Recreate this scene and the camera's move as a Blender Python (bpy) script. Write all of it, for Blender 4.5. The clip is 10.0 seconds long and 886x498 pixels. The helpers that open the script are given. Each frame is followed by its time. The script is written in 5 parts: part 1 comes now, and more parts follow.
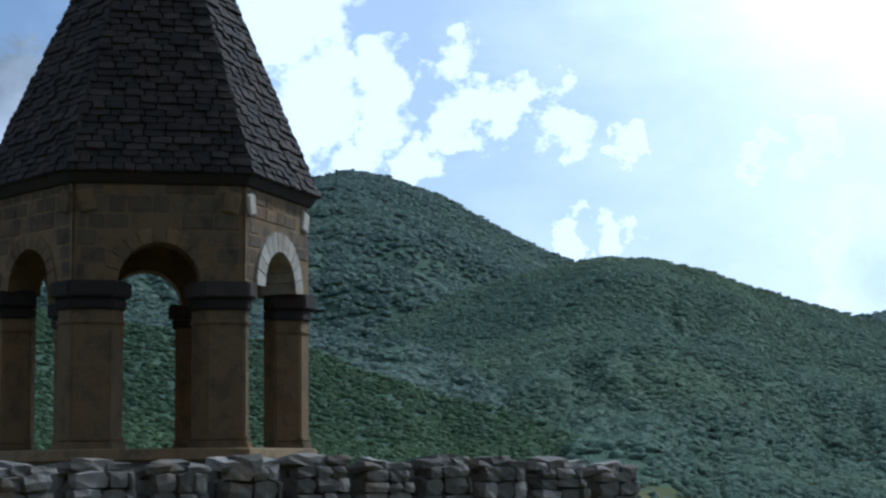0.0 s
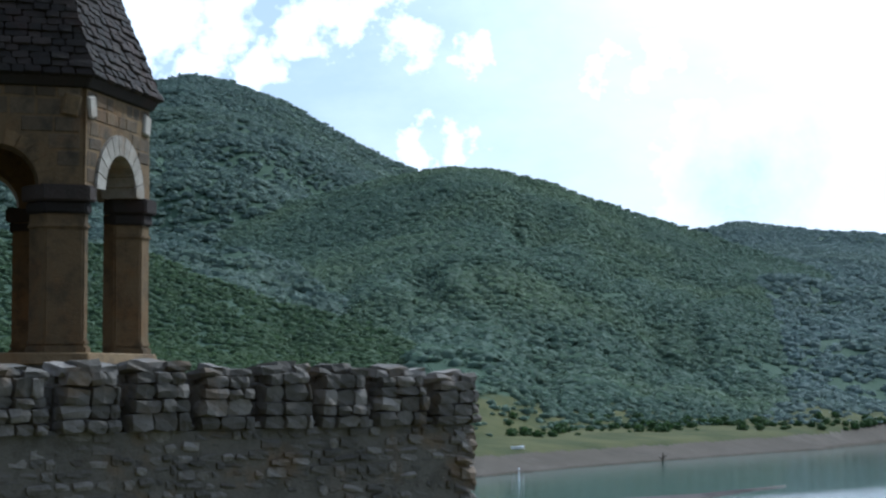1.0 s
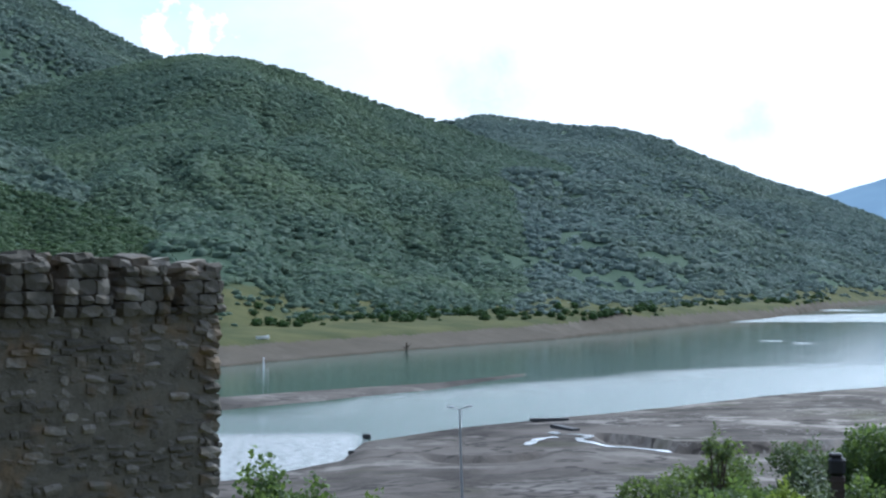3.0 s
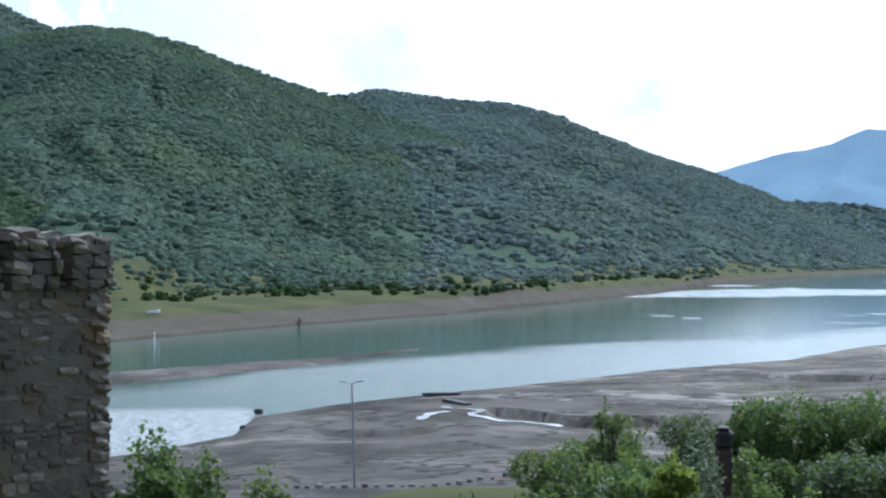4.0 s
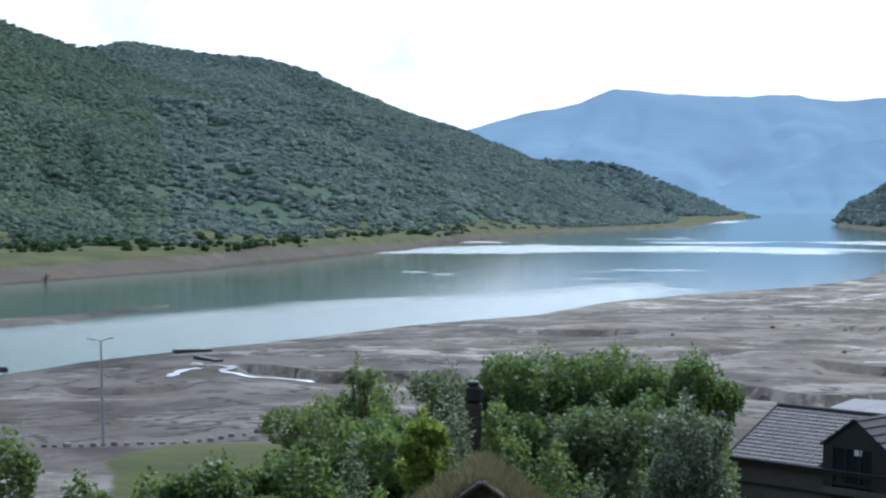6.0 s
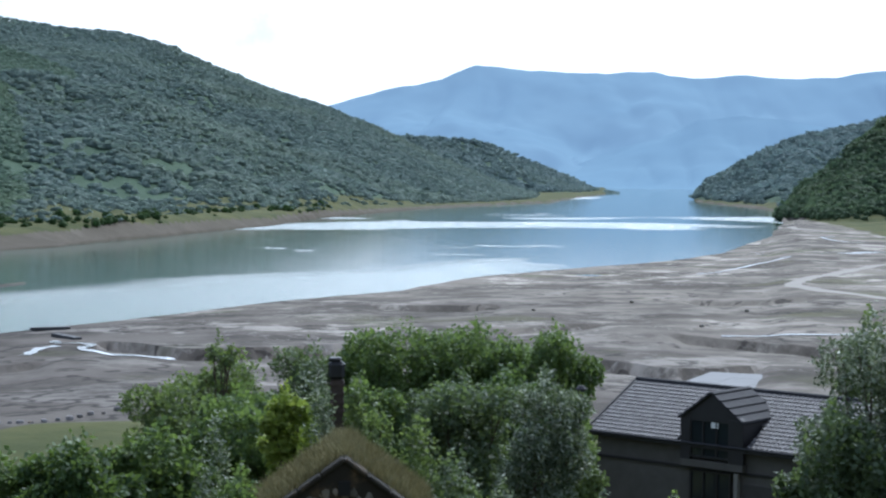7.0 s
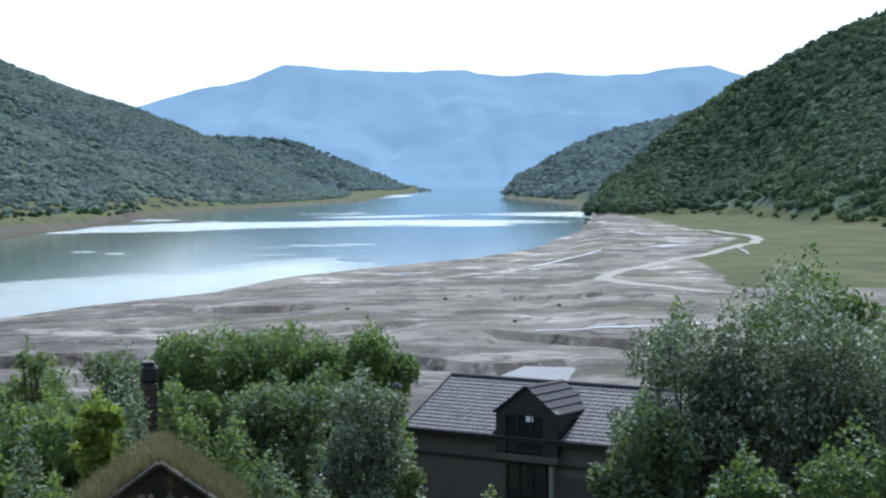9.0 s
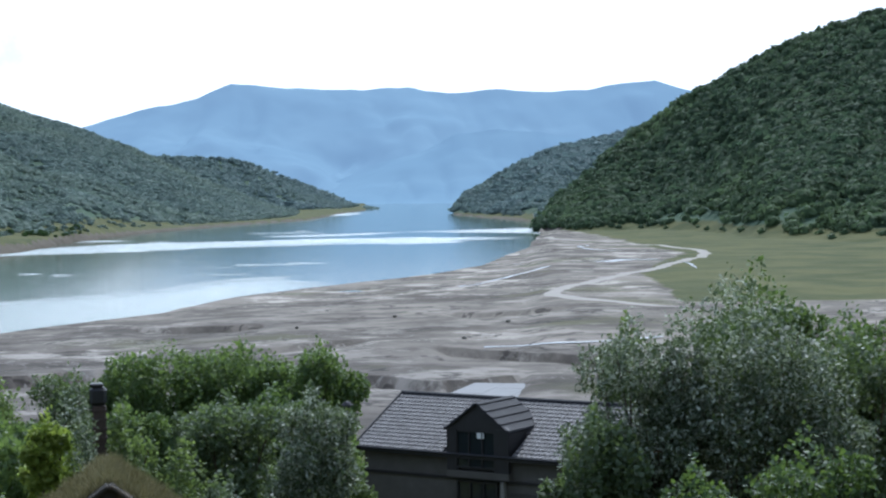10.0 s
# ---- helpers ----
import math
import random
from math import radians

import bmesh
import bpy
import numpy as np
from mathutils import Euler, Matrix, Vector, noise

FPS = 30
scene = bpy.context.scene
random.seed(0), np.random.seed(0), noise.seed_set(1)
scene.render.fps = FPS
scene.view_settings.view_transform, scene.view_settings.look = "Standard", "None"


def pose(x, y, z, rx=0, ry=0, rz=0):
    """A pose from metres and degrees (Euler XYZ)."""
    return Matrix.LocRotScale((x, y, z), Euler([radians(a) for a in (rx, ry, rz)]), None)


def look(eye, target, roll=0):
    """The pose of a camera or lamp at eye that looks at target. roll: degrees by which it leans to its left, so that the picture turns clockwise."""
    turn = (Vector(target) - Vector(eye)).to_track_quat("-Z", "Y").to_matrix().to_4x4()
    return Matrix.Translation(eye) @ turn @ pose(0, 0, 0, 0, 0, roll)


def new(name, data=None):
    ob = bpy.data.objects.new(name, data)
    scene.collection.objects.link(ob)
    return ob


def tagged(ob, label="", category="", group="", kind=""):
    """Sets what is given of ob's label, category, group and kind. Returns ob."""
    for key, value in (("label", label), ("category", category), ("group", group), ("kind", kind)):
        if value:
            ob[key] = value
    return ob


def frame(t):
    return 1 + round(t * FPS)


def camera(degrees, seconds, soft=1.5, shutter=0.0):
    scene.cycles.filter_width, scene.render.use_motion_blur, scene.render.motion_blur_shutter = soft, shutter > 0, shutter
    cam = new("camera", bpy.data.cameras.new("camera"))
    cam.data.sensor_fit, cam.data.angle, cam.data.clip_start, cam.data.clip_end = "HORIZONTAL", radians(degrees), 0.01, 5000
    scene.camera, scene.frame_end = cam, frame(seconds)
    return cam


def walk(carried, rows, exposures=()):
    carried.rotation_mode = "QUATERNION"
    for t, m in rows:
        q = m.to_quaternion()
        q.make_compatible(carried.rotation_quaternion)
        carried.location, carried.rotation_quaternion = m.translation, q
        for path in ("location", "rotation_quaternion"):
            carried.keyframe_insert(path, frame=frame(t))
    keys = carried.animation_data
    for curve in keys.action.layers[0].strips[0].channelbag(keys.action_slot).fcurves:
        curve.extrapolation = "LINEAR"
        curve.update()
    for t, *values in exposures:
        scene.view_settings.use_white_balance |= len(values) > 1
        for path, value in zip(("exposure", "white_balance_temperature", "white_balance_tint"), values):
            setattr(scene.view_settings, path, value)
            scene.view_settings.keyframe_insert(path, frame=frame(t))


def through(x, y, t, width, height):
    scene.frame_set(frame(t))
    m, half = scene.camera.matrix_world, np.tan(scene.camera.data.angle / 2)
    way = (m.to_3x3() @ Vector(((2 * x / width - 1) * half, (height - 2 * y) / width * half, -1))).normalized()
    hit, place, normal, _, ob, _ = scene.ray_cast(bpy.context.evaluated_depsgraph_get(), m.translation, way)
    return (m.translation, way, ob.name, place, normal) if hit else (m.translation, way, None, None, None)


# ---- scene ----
# the camera stands on the fortress hill, 25 m above the lake, and pans to the right
EYE_Z = 25.0
cam = camera(27.53, 10.0, soft=2.2, shutter=0.25)


def turn(t, pitch, roll, yaw):
    return t, pose(0, 0, EYE_Z, 90 + pitch, 0, -yaw) @ pose(0, 0, 0, 0, 0, roll)


walk(cam, [
    turn(0.0, 6.851, -0.706, 0.0), turn(0.5, 5.313, -0.221, 2.700), turn(1.0, 3.910, -0.189, 4.961),
    turn(1.5, 3.116, -0.154, 6.931), turn(2.0, 2.137, 0.063, 8.909), turn(2.5, 1.257, -0.054, 10.844),
    turn(3.0, 0.435, 0.081, 12.986), turn(3.2, 0.27, 0.11, 13.68), turn(4.3, -0.68, 0.33, 17.45),
    turn(4.5, -0.898, 0.344, 18.187), turn(5.0, -1.073, 0.413, 20.164), turn(5.2, -1.20, 0.44, 21.04),
    turn(6.3, -1.78, 0.63, 25.41), turn(6.5, -1.848, 0.642, 26.260), turn(7.0, -2.396, 0.658, 28.613),
    turn(7.5, -3.000, 0.042, 30.237), turn(8.0, -2.917, 0.202, 32.056), turn(8.5, -2.677, 0.143, 33.455),
    turn(9.0, -2.410, -0.198, 34.531), turn(9.5, -2.150, -0.246, 35.318), turn(10.0, -1.872, -0.819, 36.166),
], exposures=[(0.0, -0.05, 5050, 8), (1.0, 0.15, 5200, 9), (3.0, 0.31, 5250, 9), (7.0, 0.38, 5400, 9), (7.5, 0.54, 5400, 9), (8.5, 0.60, 5400, 9), (9.2, 0.52, 5400, 9), (10.0, 0.40, 5400, 9)])

# ---- light: high sun to the right, broken cloud ----
SUN_AZ, SUN_EL = 52.0, 46.0
world = bpy.data.worlds.new("sky")
scene.world = world
world.use_nodes = True
wn, wl = world.node_tree.nodes, world.node_tree.links
wn.clear()


def compass(az, el=0.0):
    a, e = radians(az), radians(el)
    return Vector((math.sin(a) * math.cos(e), math.cos(a) * math.cos(e), math.sin(e)))


def wnode(kind, **values):
    n = wn.new(kind)
    for k, v in values.items():
        n.inputs[k].default_value = v
    return n


def wmath(op, a, b=None, clamp=False):
    n = wn.new("ShaderNodeMath")
    n.operation, n.use_clamp = op, clamp
    for i, v in enumerate((a, b)):
        if v is None:
            continue
        if isinstance(v, (int, float)):
            n.inputs[i].default_value = v
        else:
            wl.new(v, n.inputs[i])
    return n.outputs[0]


sky = wn.new("ShaderNodeTexSky")
sky.sky_type, sky.sun_disc = "NISHITA", False
sky.sun_elevation, sky.sun_rotation = radians(SUN_EL), radians(SUN_AZ)
sky.air_density, sky.dust_density = 1.0, 1.2
coord = wn.new("ShaderNodeTexCoord")
direction = coord.outputs["Generated"]


def warped(amount, scale):
    """The direction, pushed about by noise, for ragged cloud edges."""
    n = wn.new("ShaderNodeTexNoise")
    n.inputs["Scale"].default_value, n.inputs["Detail"].default_value, n.inputs["Roughness"].default_value = scale, 5.0, 0.6
    wl.new(direction, n.inputs["Vector"])
    c = wn.new("ShaderNodeVectorMath")
    c.operation = "SUBTRACT"
    wl.new(n.outputs["Color"], c.inputs[0])
    c.inputs[1].default_value = (0.5, 0.5, 0.5)
    m = wn.new("ShaderNodeVectorMath")
    m.operation = "MULTIPLY_ADD"
    wl.new(c.outputs[0], m.inputs[0])
    m.inputs[1].default_value = (amount, amount, amount)
    wl.new(direction, m.inputs[2])
    return m.outputs[0]


ragged_direction = warped(0.085, 26.0)


def cloud_noise(scale, detail, stretch):
    m = wn.new("ShaderNodeMapping")
    m.inputs["Scale"].default_value = (scale, scale, scale * stretch)
    wl.new(direction, m.inputs["Vector"])
    n = wn.new("ShaderNodeTexNoise")
    n.inputs["Scale"].default_value, n.inputs["Detail"].default_value = 1.0, detail
    n.inputs["Roughness"].default_value = 0.62
    wl.new(m.outputs[0], n.inputs["Vector"])
    return n.outputs["Fac"]


def toward(az, el, radius, ragged=False):
    """1 in that direction, falling to 0 at the radius in degrees."""
    n = wn.new("ShaderNodeVectorMath")
    n.operation = "DISTANCE"
    wl.new(ragged_direction if ragged else direction, n.inputs[0])
    n.inputs[1].default_value = compass(az, el)
    return wmath("SUBTRACT", 1.0, wmath("DIVIDE", n.outputs["Value"], radians(radius)), clamp=True)


# cumulus heads over the ridge (azimuth, elevation, radius in degrees)
heads = [(-5.2, 14.3, 3.4), (-4.6, 11.6, 2.4), (-2.2, 11.9, 2.2), (-2.6, 10.0, 1.6), (0.3, 12.9, 1.7), (1.0, 10.9, 1.8), (-0.6, 9.4, 1.7),
         (2.6, 10.9, 1.5), (4.0, 10.4, 1.8), (6.2, 9.9, 1.3), (5.6, 6.9, 1.3), (3.9, 7.3, 1.2), (9.8, 9.7, 1.0), (-6, 10.5, 3.0),
         (11.6, 9.7, 1.4), (13.5, 6.5, 3.0), (14.0, 9.6, 0.9), (-14.5, 11.0, 4.0)]
heap = None
for az, el, radius in heads:
    h = toward(az, el, radius, True)
    heap = h if heap is None else wmath("MAXIMUM", heap, h)
puff = wmath("ADD", wmath("MULTIPLY", heap, 1.0), wmath("MULTIPLY", wmath("SUBTRACT", cloud_noise(40.0, 9.0, 1.3), 0.5), 1.1))
puff = wmath("MULTIPLY", wmath("SUBTRACT", puff, 0.22), 3.6, clamp=True)
# the bright veil that thickens towards the sun
veil_side = wmath("MULTIPLY", wmath("SUBTRACT", toward(46, 16, 54), 0.10), 3.0, clamp=True)
veil = wmath("ADD", veil_side, wmath("MULTIPLY", wmath("SUBTRACT", cloud_noise(9.0, 6.0, 2.0), 0.5), 0.8), clamp=True)
veil = wmath("MAXIMUM", veil, 0.30)
blue_gap = wmath("MULTIPLY", toward(22.7, 4.05, 1.5, True), 1.1)
blue_gap = wmath("MAXIMUM", blue_gap, wmath("MULTIPLY", toward(14.5, 5.9, 2.2, True), 0.7))
cover = wmath("SUBTRACT", wmath("MAXIMUM", puff, veil), blue_gap, clamp=True)
thick = wnode("ShaderNodeMix")
thick.data_type = "RGBA"
bright = wn.new("ShaderNodeRGB")
bright.outputs[0].default_value = (10.2, 10.6, 11.0, 1)
wl.new(cover, thick.inputs["Factor"])
wl.new(sky.outputs[0], thick.inputs[6])
# grey undersides of the heaped cloud behind the belfry
shadow_side = wnode("ShaderNodeMix")
shadow_side.data_type = "RGBA"
wl.new(wmath("MULTIPLY", toward(-16, 15, 9.0, True), 1.6, clamp=True), shadow_side.inputs["Factor"])
wl.new(bright.outputs[0], shadow_side.inputs[6])
shadow_side.inputs[7].default_value = (2.6, 2.9, 3.2, 1)
# the veil glows where the sun stands behind it
glow = wn.new("ShaderNodeVectorMath")
glow.operation = "SCALE"
wl.new(shadow_side.outputs[2], glow.inputs[0])
wl.new(wmath("ADD", 1.0, wmath("MULTIPLY", toward(30, 43, 36), 4.5)), glow.inputs["Scale"])
wl.new(glow.outputs[0], thick.inputs[7])
back = wnode("ShaderNodeBackground", Strength=0.105)
wl.new(thick.outputs[2], back.inputs["Color"])
wl.new(back.outputs[0], wn.new("ShaderNodeOutputWorld").inputs["Surface"])

sun = new("sun", bpy.data.lights.new("sun", "SUN"))
sun.data.energy, sun.data.angle, sun.data.color = 3.0, radians(0.6), (1.0, 0.95, 0.86)
sun.matrix_world = look(compass(SUN_AZ, SUN_EL) * 100, (0, 0, 0))

# ---- materials ----
class Shade:
    """A small builder of node materials."""

    def __init__(self, name, rough=0.8, metal=0.0, spec=0.3):
        self.mat = bpy.data.materials.new(name)
        self.mat.use_nodes = True
        self.n, self.l = self.mat.node_tree.nodes, self.mat.node_tree.links
        self.bsdf = self.n["Principled BSDF"]
        self.bsdf.inputs["Roughness"].default_value = rough
        self.bsdf.inputs["Metallic"].default_value = metal
        self.bsdf.inputs["Specular IOR Level"].default_value = spec
        self.world_pos = self.n.new("ShaderNodeNewGeometry")

    def put(self, socket, value):
        if hasattr(value, "links"):
            self.l.new(value, socket)
        else:
            socket.default_value = value

    def noise(self, scale, detail=4.0, rough=0.55, stretch=(1, 1, 1), turn_z=0.0, space="Object"):
        m = self.n.new("ShaderNodeMapping")
        m.inputs["Scale"].default_value = [scale * s for s in stretch]
        m.inputs["Rotation"].default_value = (0, 0, radians(turn_z))
        if space == "world":
            self.l.new(self.world_pos.outputs["Position"], m.inputs["Vector"])
        else:
            self.l.new(self.n.new("ShaderNodeTexCoord").outputs[space], m.inputs["Vector"])
        t = self.n.new("ShaderNodeTexNoise")
        t.inputs["Scale"].default_value, t.inputs["Detail"].default_value = 1.0, detail
        t.inputs["Roughness"].default_value = rough
        self.l.new(m.outputs[0], t.inputs["Vector"])
        return t.outputs["Fac"]

    def math(self, op, a, b=0.0, clamp=False):
        m = self.n.new("ShaderNodeMath")
        m.operation, m.use_clamp = op, clamp
        self.put(m.inputs[0], a), self.put(m.inputs[1], b)
        return m.outputs[0]

    def step(self, fac, low, high):
        m = self.n.new("ShaderNodeMapRange")
        m.interpolation_type = "SMOOTHSTEP"
        self.put(m.inputs["Value"], fac)
        m.inputs["From Min"].default_value, m.inputs["From Max"].default_value = low, high
        return m.outputs["Result"]

    def mix(self, fac, a, b, mode="MIX"):
        m = self.n.new("ShaderNodeMix")
        m.data_type, m.blend_type = "RGBA", mode
        self.put(m.inputs["Factor"], fac)
        for s, v in ((m.inputs[6], a), (m.inputs[7], b)):
            self.put(s, (*v, 1) if isinstance(v, tuple) else v)
        return m.outputs[2]

    def attr(self, name):
        a = self.n.new("ShaderNodeAttribute")
        a.attribute_name = name
        return a.outputs

    def per_object(self):
        return self.n.new("ShaderNodeObjectInfo").outputs["Random"]

    def per_island(self):
        return self.world_pos.outputs["Random Per Island"]

    def color(self, c):
        self.put(self.bsdf.inputs["Base Color"], (*c, 1) if isinstance(c, tuple) else c)

    def bump(self, height, strength=0.4, distance=0.02):
        b = self.n.new("ShaderNodeBump")
        b.inputs["Strength"].default_value, b.inputs["Distance"].default_value = strength, distance
        self.l.new(height, b.inputs["Height"])
        self.l.new(b.outputs[0], self.bsdf.inputs["Normal"])

    def rough(self, r):
        self.put(self.bsdf.inputs["Roughness"], r)


def leaf_material(name, dark, light, gloss=0.5, through=0.25, pale=1.7):
    s = Shade(name, rough=gloss, spec=0.35)
    c = s.mix(s.math("POWER", s.per_island(), pale), dark, light)
    c = s.mix(s.math("MULTIPLY", s.noise(0.8, 3, space="world"), 0.5), c, tuple(x * 0.55 for x in dark))
    s.color(c)
    if through:
        t = s.n.new("ShaderNodeBsdfTranslucent")
        s.put(t.inputs["Color"], s.mix(0.5, c, (0.16, 0.22, 0.03)))
        m = s.n.new("ShaderNodeMixShader")
        m.inputs[0].default_value = through
        s.l.new(s.bsdf.outputs[0], m.inputs[1]), s.l.new(t.outputs[0], m.inputs[2])
        s.l.new(m.outputs[0], s.n["Material Output"].inputs["Surface"])
    return s.mat


def forest_material(name, dark, light, patch):
    s = Shade(name, rough=0.85, spec=0.15)
    c = s.mix(s.per_island(), dark, light)
    c = s.mix(s.step(s.noise(0.006, 4, space="world"), 0.42, 0.66), c, patch)
    c = s.mix(s.math("MULTIPLY", s.step(s.noise(0.045, 4, 0.65, space="world"), 0.52, 0.66), 0.4), c, tuple(x * 0.7 for x in dark))
    c = s.mix(s.math("MULTIPLY", s.noise(0.5, 4, 0.7, space="world"), 0.3), c, tuple(x * 0.6 for x in dark))
    s.color(c)
    s.bump(s.noise(0.9, 3, 0.7, space="world"), 0.3, 0.6)
    t = s.n.new("ShaderNodeBsdfTranslucent")
    s.put(t.inputs["Color"], c)
    m = s.n.new("ShaderNodeMixShader")
    m.inputs[0].default_value = 0.4
    s.l.new(s.bsdf.outputs[0], m.inputs[1]), s.l.new(t.outputs[0], m.inputs[2])
    s.l.new(m.outputs[0], s.n["Material Output"].inputs["Surface"])
    return s.mat


def ground_material():
    s = Shade("ground", rough=0.95, spec=0.06)
    zone = s.n.new("ShaderNodeSeparateColor")
    s.l.new(s.attr("zone")["Color"], zone.inputs[0])
    forest, grass, path = zone.outputs
    # silt: bands left by the falling water, pale dry crust, damp hollows, cracks and green scum
    bands = s.noise(0.030, 9, 0.68, (1.2, 1, 1), 20, "world")
    fine = s.noise(0.16, 8, 0.72, (1, 1, 1), 0, "world")
    silt = s.mix(s.step(bands, 0.38, 0.62), (0.074, 0.064, 0.053), (0.190, 0.167, 0.140))
    dry = s.step(s.noise(0.013, 4, 0.55, space="world"), 0.40, 0.62)
    crust = s.step(s.noise(0.055, 9, 0.7, (1.3, 1, 1), 30, "world"), 0.515, 0.60)
    silt = s.mix(s.math("MULTIPLY", crust, s.math("ADD", s.math("MULTIPLY", dry, 0.6), 0.25)), silt, (0.40, 0.365, 0.315))
    silt = s.mix(s.math("MULTIPLY", s.step(s.noise(0.02, 8, 0.65, (1, 1, 1), 20, "world"), 0.55, 0.63), 0.75), silt, (0.092, 0.090, 0.050))
    silt = s.mix(s.math("MULTIPLY", s.step(fine, 0.5, 0.72), 0.55), silt, (0.055, 0.049, 0.042))
    vein = s.math("ABSOLUTE", s.math("SUBTRACT", s.noise(0.021, 5, 0.6, (1, 1.3, 1), 50, "world"), 0.5))
    silt = s.mix(s.math("MULTIPLY", s.step(vein, 0.010, 0.003), 0.75), silt, (0.034, 0.030, 0.026))
    rill = s.math("ABSOLUTE", s.math("SUBTRACT", s.noise(0.034, 6, 0.6, (1.2, 1, 1), 10, "world"), 0.47))
    silt = s.mix(s.math("MULTIPLY", s.math("MULTIPLY", s.step(rill, 0.005, 0.001), dry), 0.55), silt, (0.42, 0.39, 0.35))
    spot = s.n.new("ShaderNodeSeparateXYZ")
    s.l.new(s.world_pos.outputs["Position"], spot.inputs[0])
    damp = s.math("ADD", s.math("MULTIPLY", spot.outputs[0], 0.006), s.noise(0.02, 4, space="world"))
    silt = s.mix(s.step(damp, 1.75, 0.85), silt, s.mix(1.0, silt, (0.60, 0.60, 0.62), "MULTIPLY"))
    bank = s.mix(s.noise(0.06, 7, 0.7, space="world"), (0.050, 0.042, 0.030), (0.115, 0.098, 0.074))
    silt = s.mix(s.math("SUBTRACT", 1.0, s.attr("zone")["Alpha"]), silt, bank)
    turf_tone = s.noise(0.05, 6, 0.6, space="world")
    turf = s.mix(s.step(turf_tone, 0.32, 0.68), (0.038, 0.045, 0.015), (0.092, 0.088, 0.034))
    turf = s.mix(s.math("MULTIPLY", s.noise(1.2, 4, 0.7, space="world"), 0.5), turf, (0.06, 0.075, 0.025))
    under = s.mix(s.noise(0.15, 5, 0.7, space="world"), (0.036, 0.062, 0.040), (0.066, 0.098, 0.060))
    ragged = s.math("MULTIPLY", s.math("SUBTRACT", s.noise(0.07, 6, 0.65, space="world"), 0.5), 0.9)
    c = s.mix(s.step(s.math("ADD", grass, ragged), 0.4, 0.6), silt, turf)
    c = s.mix(s.step(s.math("ADD", forest, ragged), 0.4, 0.6), c, under)
    c = s.mix(s.step(path, 0.35, 0.65), c, s.mix(s.noise(0.3, 5, space="world"), (0.22, 0.20, 0.175), (0.33, 0.305, 0.27)))
    s.color(c)
    s.bump(s.math("ADD", bands, s.math("MULTIPLY", fine, 0.35)), 0.6, 1.2)
    return s.mat


def water_material():
    s = Shade("lake_water", rough=0.06, spec=0.5)
    s.bsdf.inputs["IOR"].default_value = 1.333
    lane = s.n.new("ShaderNodeSeparateColor")
    s.l.new(s.attr("lanes")["Color"], lane.inputs[0])
    ruffle, foam, _ = lane.outputs
    murk = s.noise(0.008, 4, 0.5, (1, 2, 1), 30, "world")
    froth = s.step(s.math("ADD", s.math("MULTIPLY", foam, 0.75), s.math("MULTIPLY", s.noise(0.7, 8, 0.75, (1, 2.4, 1), -20, "world"), 1.0)), 1.06, 1.34)
    s.color(s.mix(s.math("MULTIPLY", froth, 0.9), s.mix(murk, (0.065, 0.105, 0.085), (0.085, 0.130, 0.110)), (0.5, 0.5, 0.49)))
    # wind lanes: ruffled stretches between calm ones
    lanes = s.noise(0.006, 5, 0.55, (0.5, 2.0, 1), 52, "world")
    lanes = s.math("ADD", s.math("MULTIPLY", s.math("SUBTRACT", lanes, 0.5), 1.3), ruffle)
    wind = s.step(lanes, 0.25, 0.95)
    s.rough(s.math("ADD", s.math("MULTIPLY", wind, 0.12), 0.05))
    ripple = s.noise(0.9, 3, 0.6, (1, 1.8, 1), 30, "world")
    s.bump(s.math("MULTIPLY", ripple, s.math("ADD", s.math("MULTIPLY", wind, 2.6), 0.10)), 0.8, 0.22)
    return s.mat


# ---- land ----
def lattice(ix, iy, seed):
    h = (ix.astype(np.int64) * 374761393 + iy.astype(np.int64) * 668265263 + seed * 144665) & 0x7FFFFFFF
    h = ((h ^ (h >> 13)) * 1274126177) & 0x7FFFFFFF
    return ((h ^ (h >> 16)) & 0xFFFF) / 65535.0


def value_noise(x, y, seed=0):
    ix, iy = np.floor(x), np.floor(y)
    fx, fy = x - ix, y - iy
    fx, fy = fx * fx * (3 - 2 * fx), fy * fy * (3 - 2 * fy)
    a, b = lattice(ix, iy, seed), lattice(ix + 1, iy, seed)
    c, d = lattice(ix, iy + 1, seed), lattice(ix + 1, iy + 1, seed)
    return (a + (b - a) * fx) * (1 - fy) + (c + (d - c) * fx) * fy - 0.5


def fbm(x, y, scale, octaves=4, seed=0):
    total, amp = 0.0, 1.0
    for k in range(octaves):
        total = total + amp * value_noise(x / scale * 2 ** k + 17.3 * k, y / scale * 2 ** k - 9.1 * k, seed + k)
        amp *= 0.5
    return total


def smooth(e0, e1, v):
    t = np.clip((v - e0) / (e1 - e0), 0, 1)
    return t * t * (3 - 2 * t)


def curve(az, pairs):
    return np.interp(az, [p[0] for p in pairs], [p[1] for p in pairs])


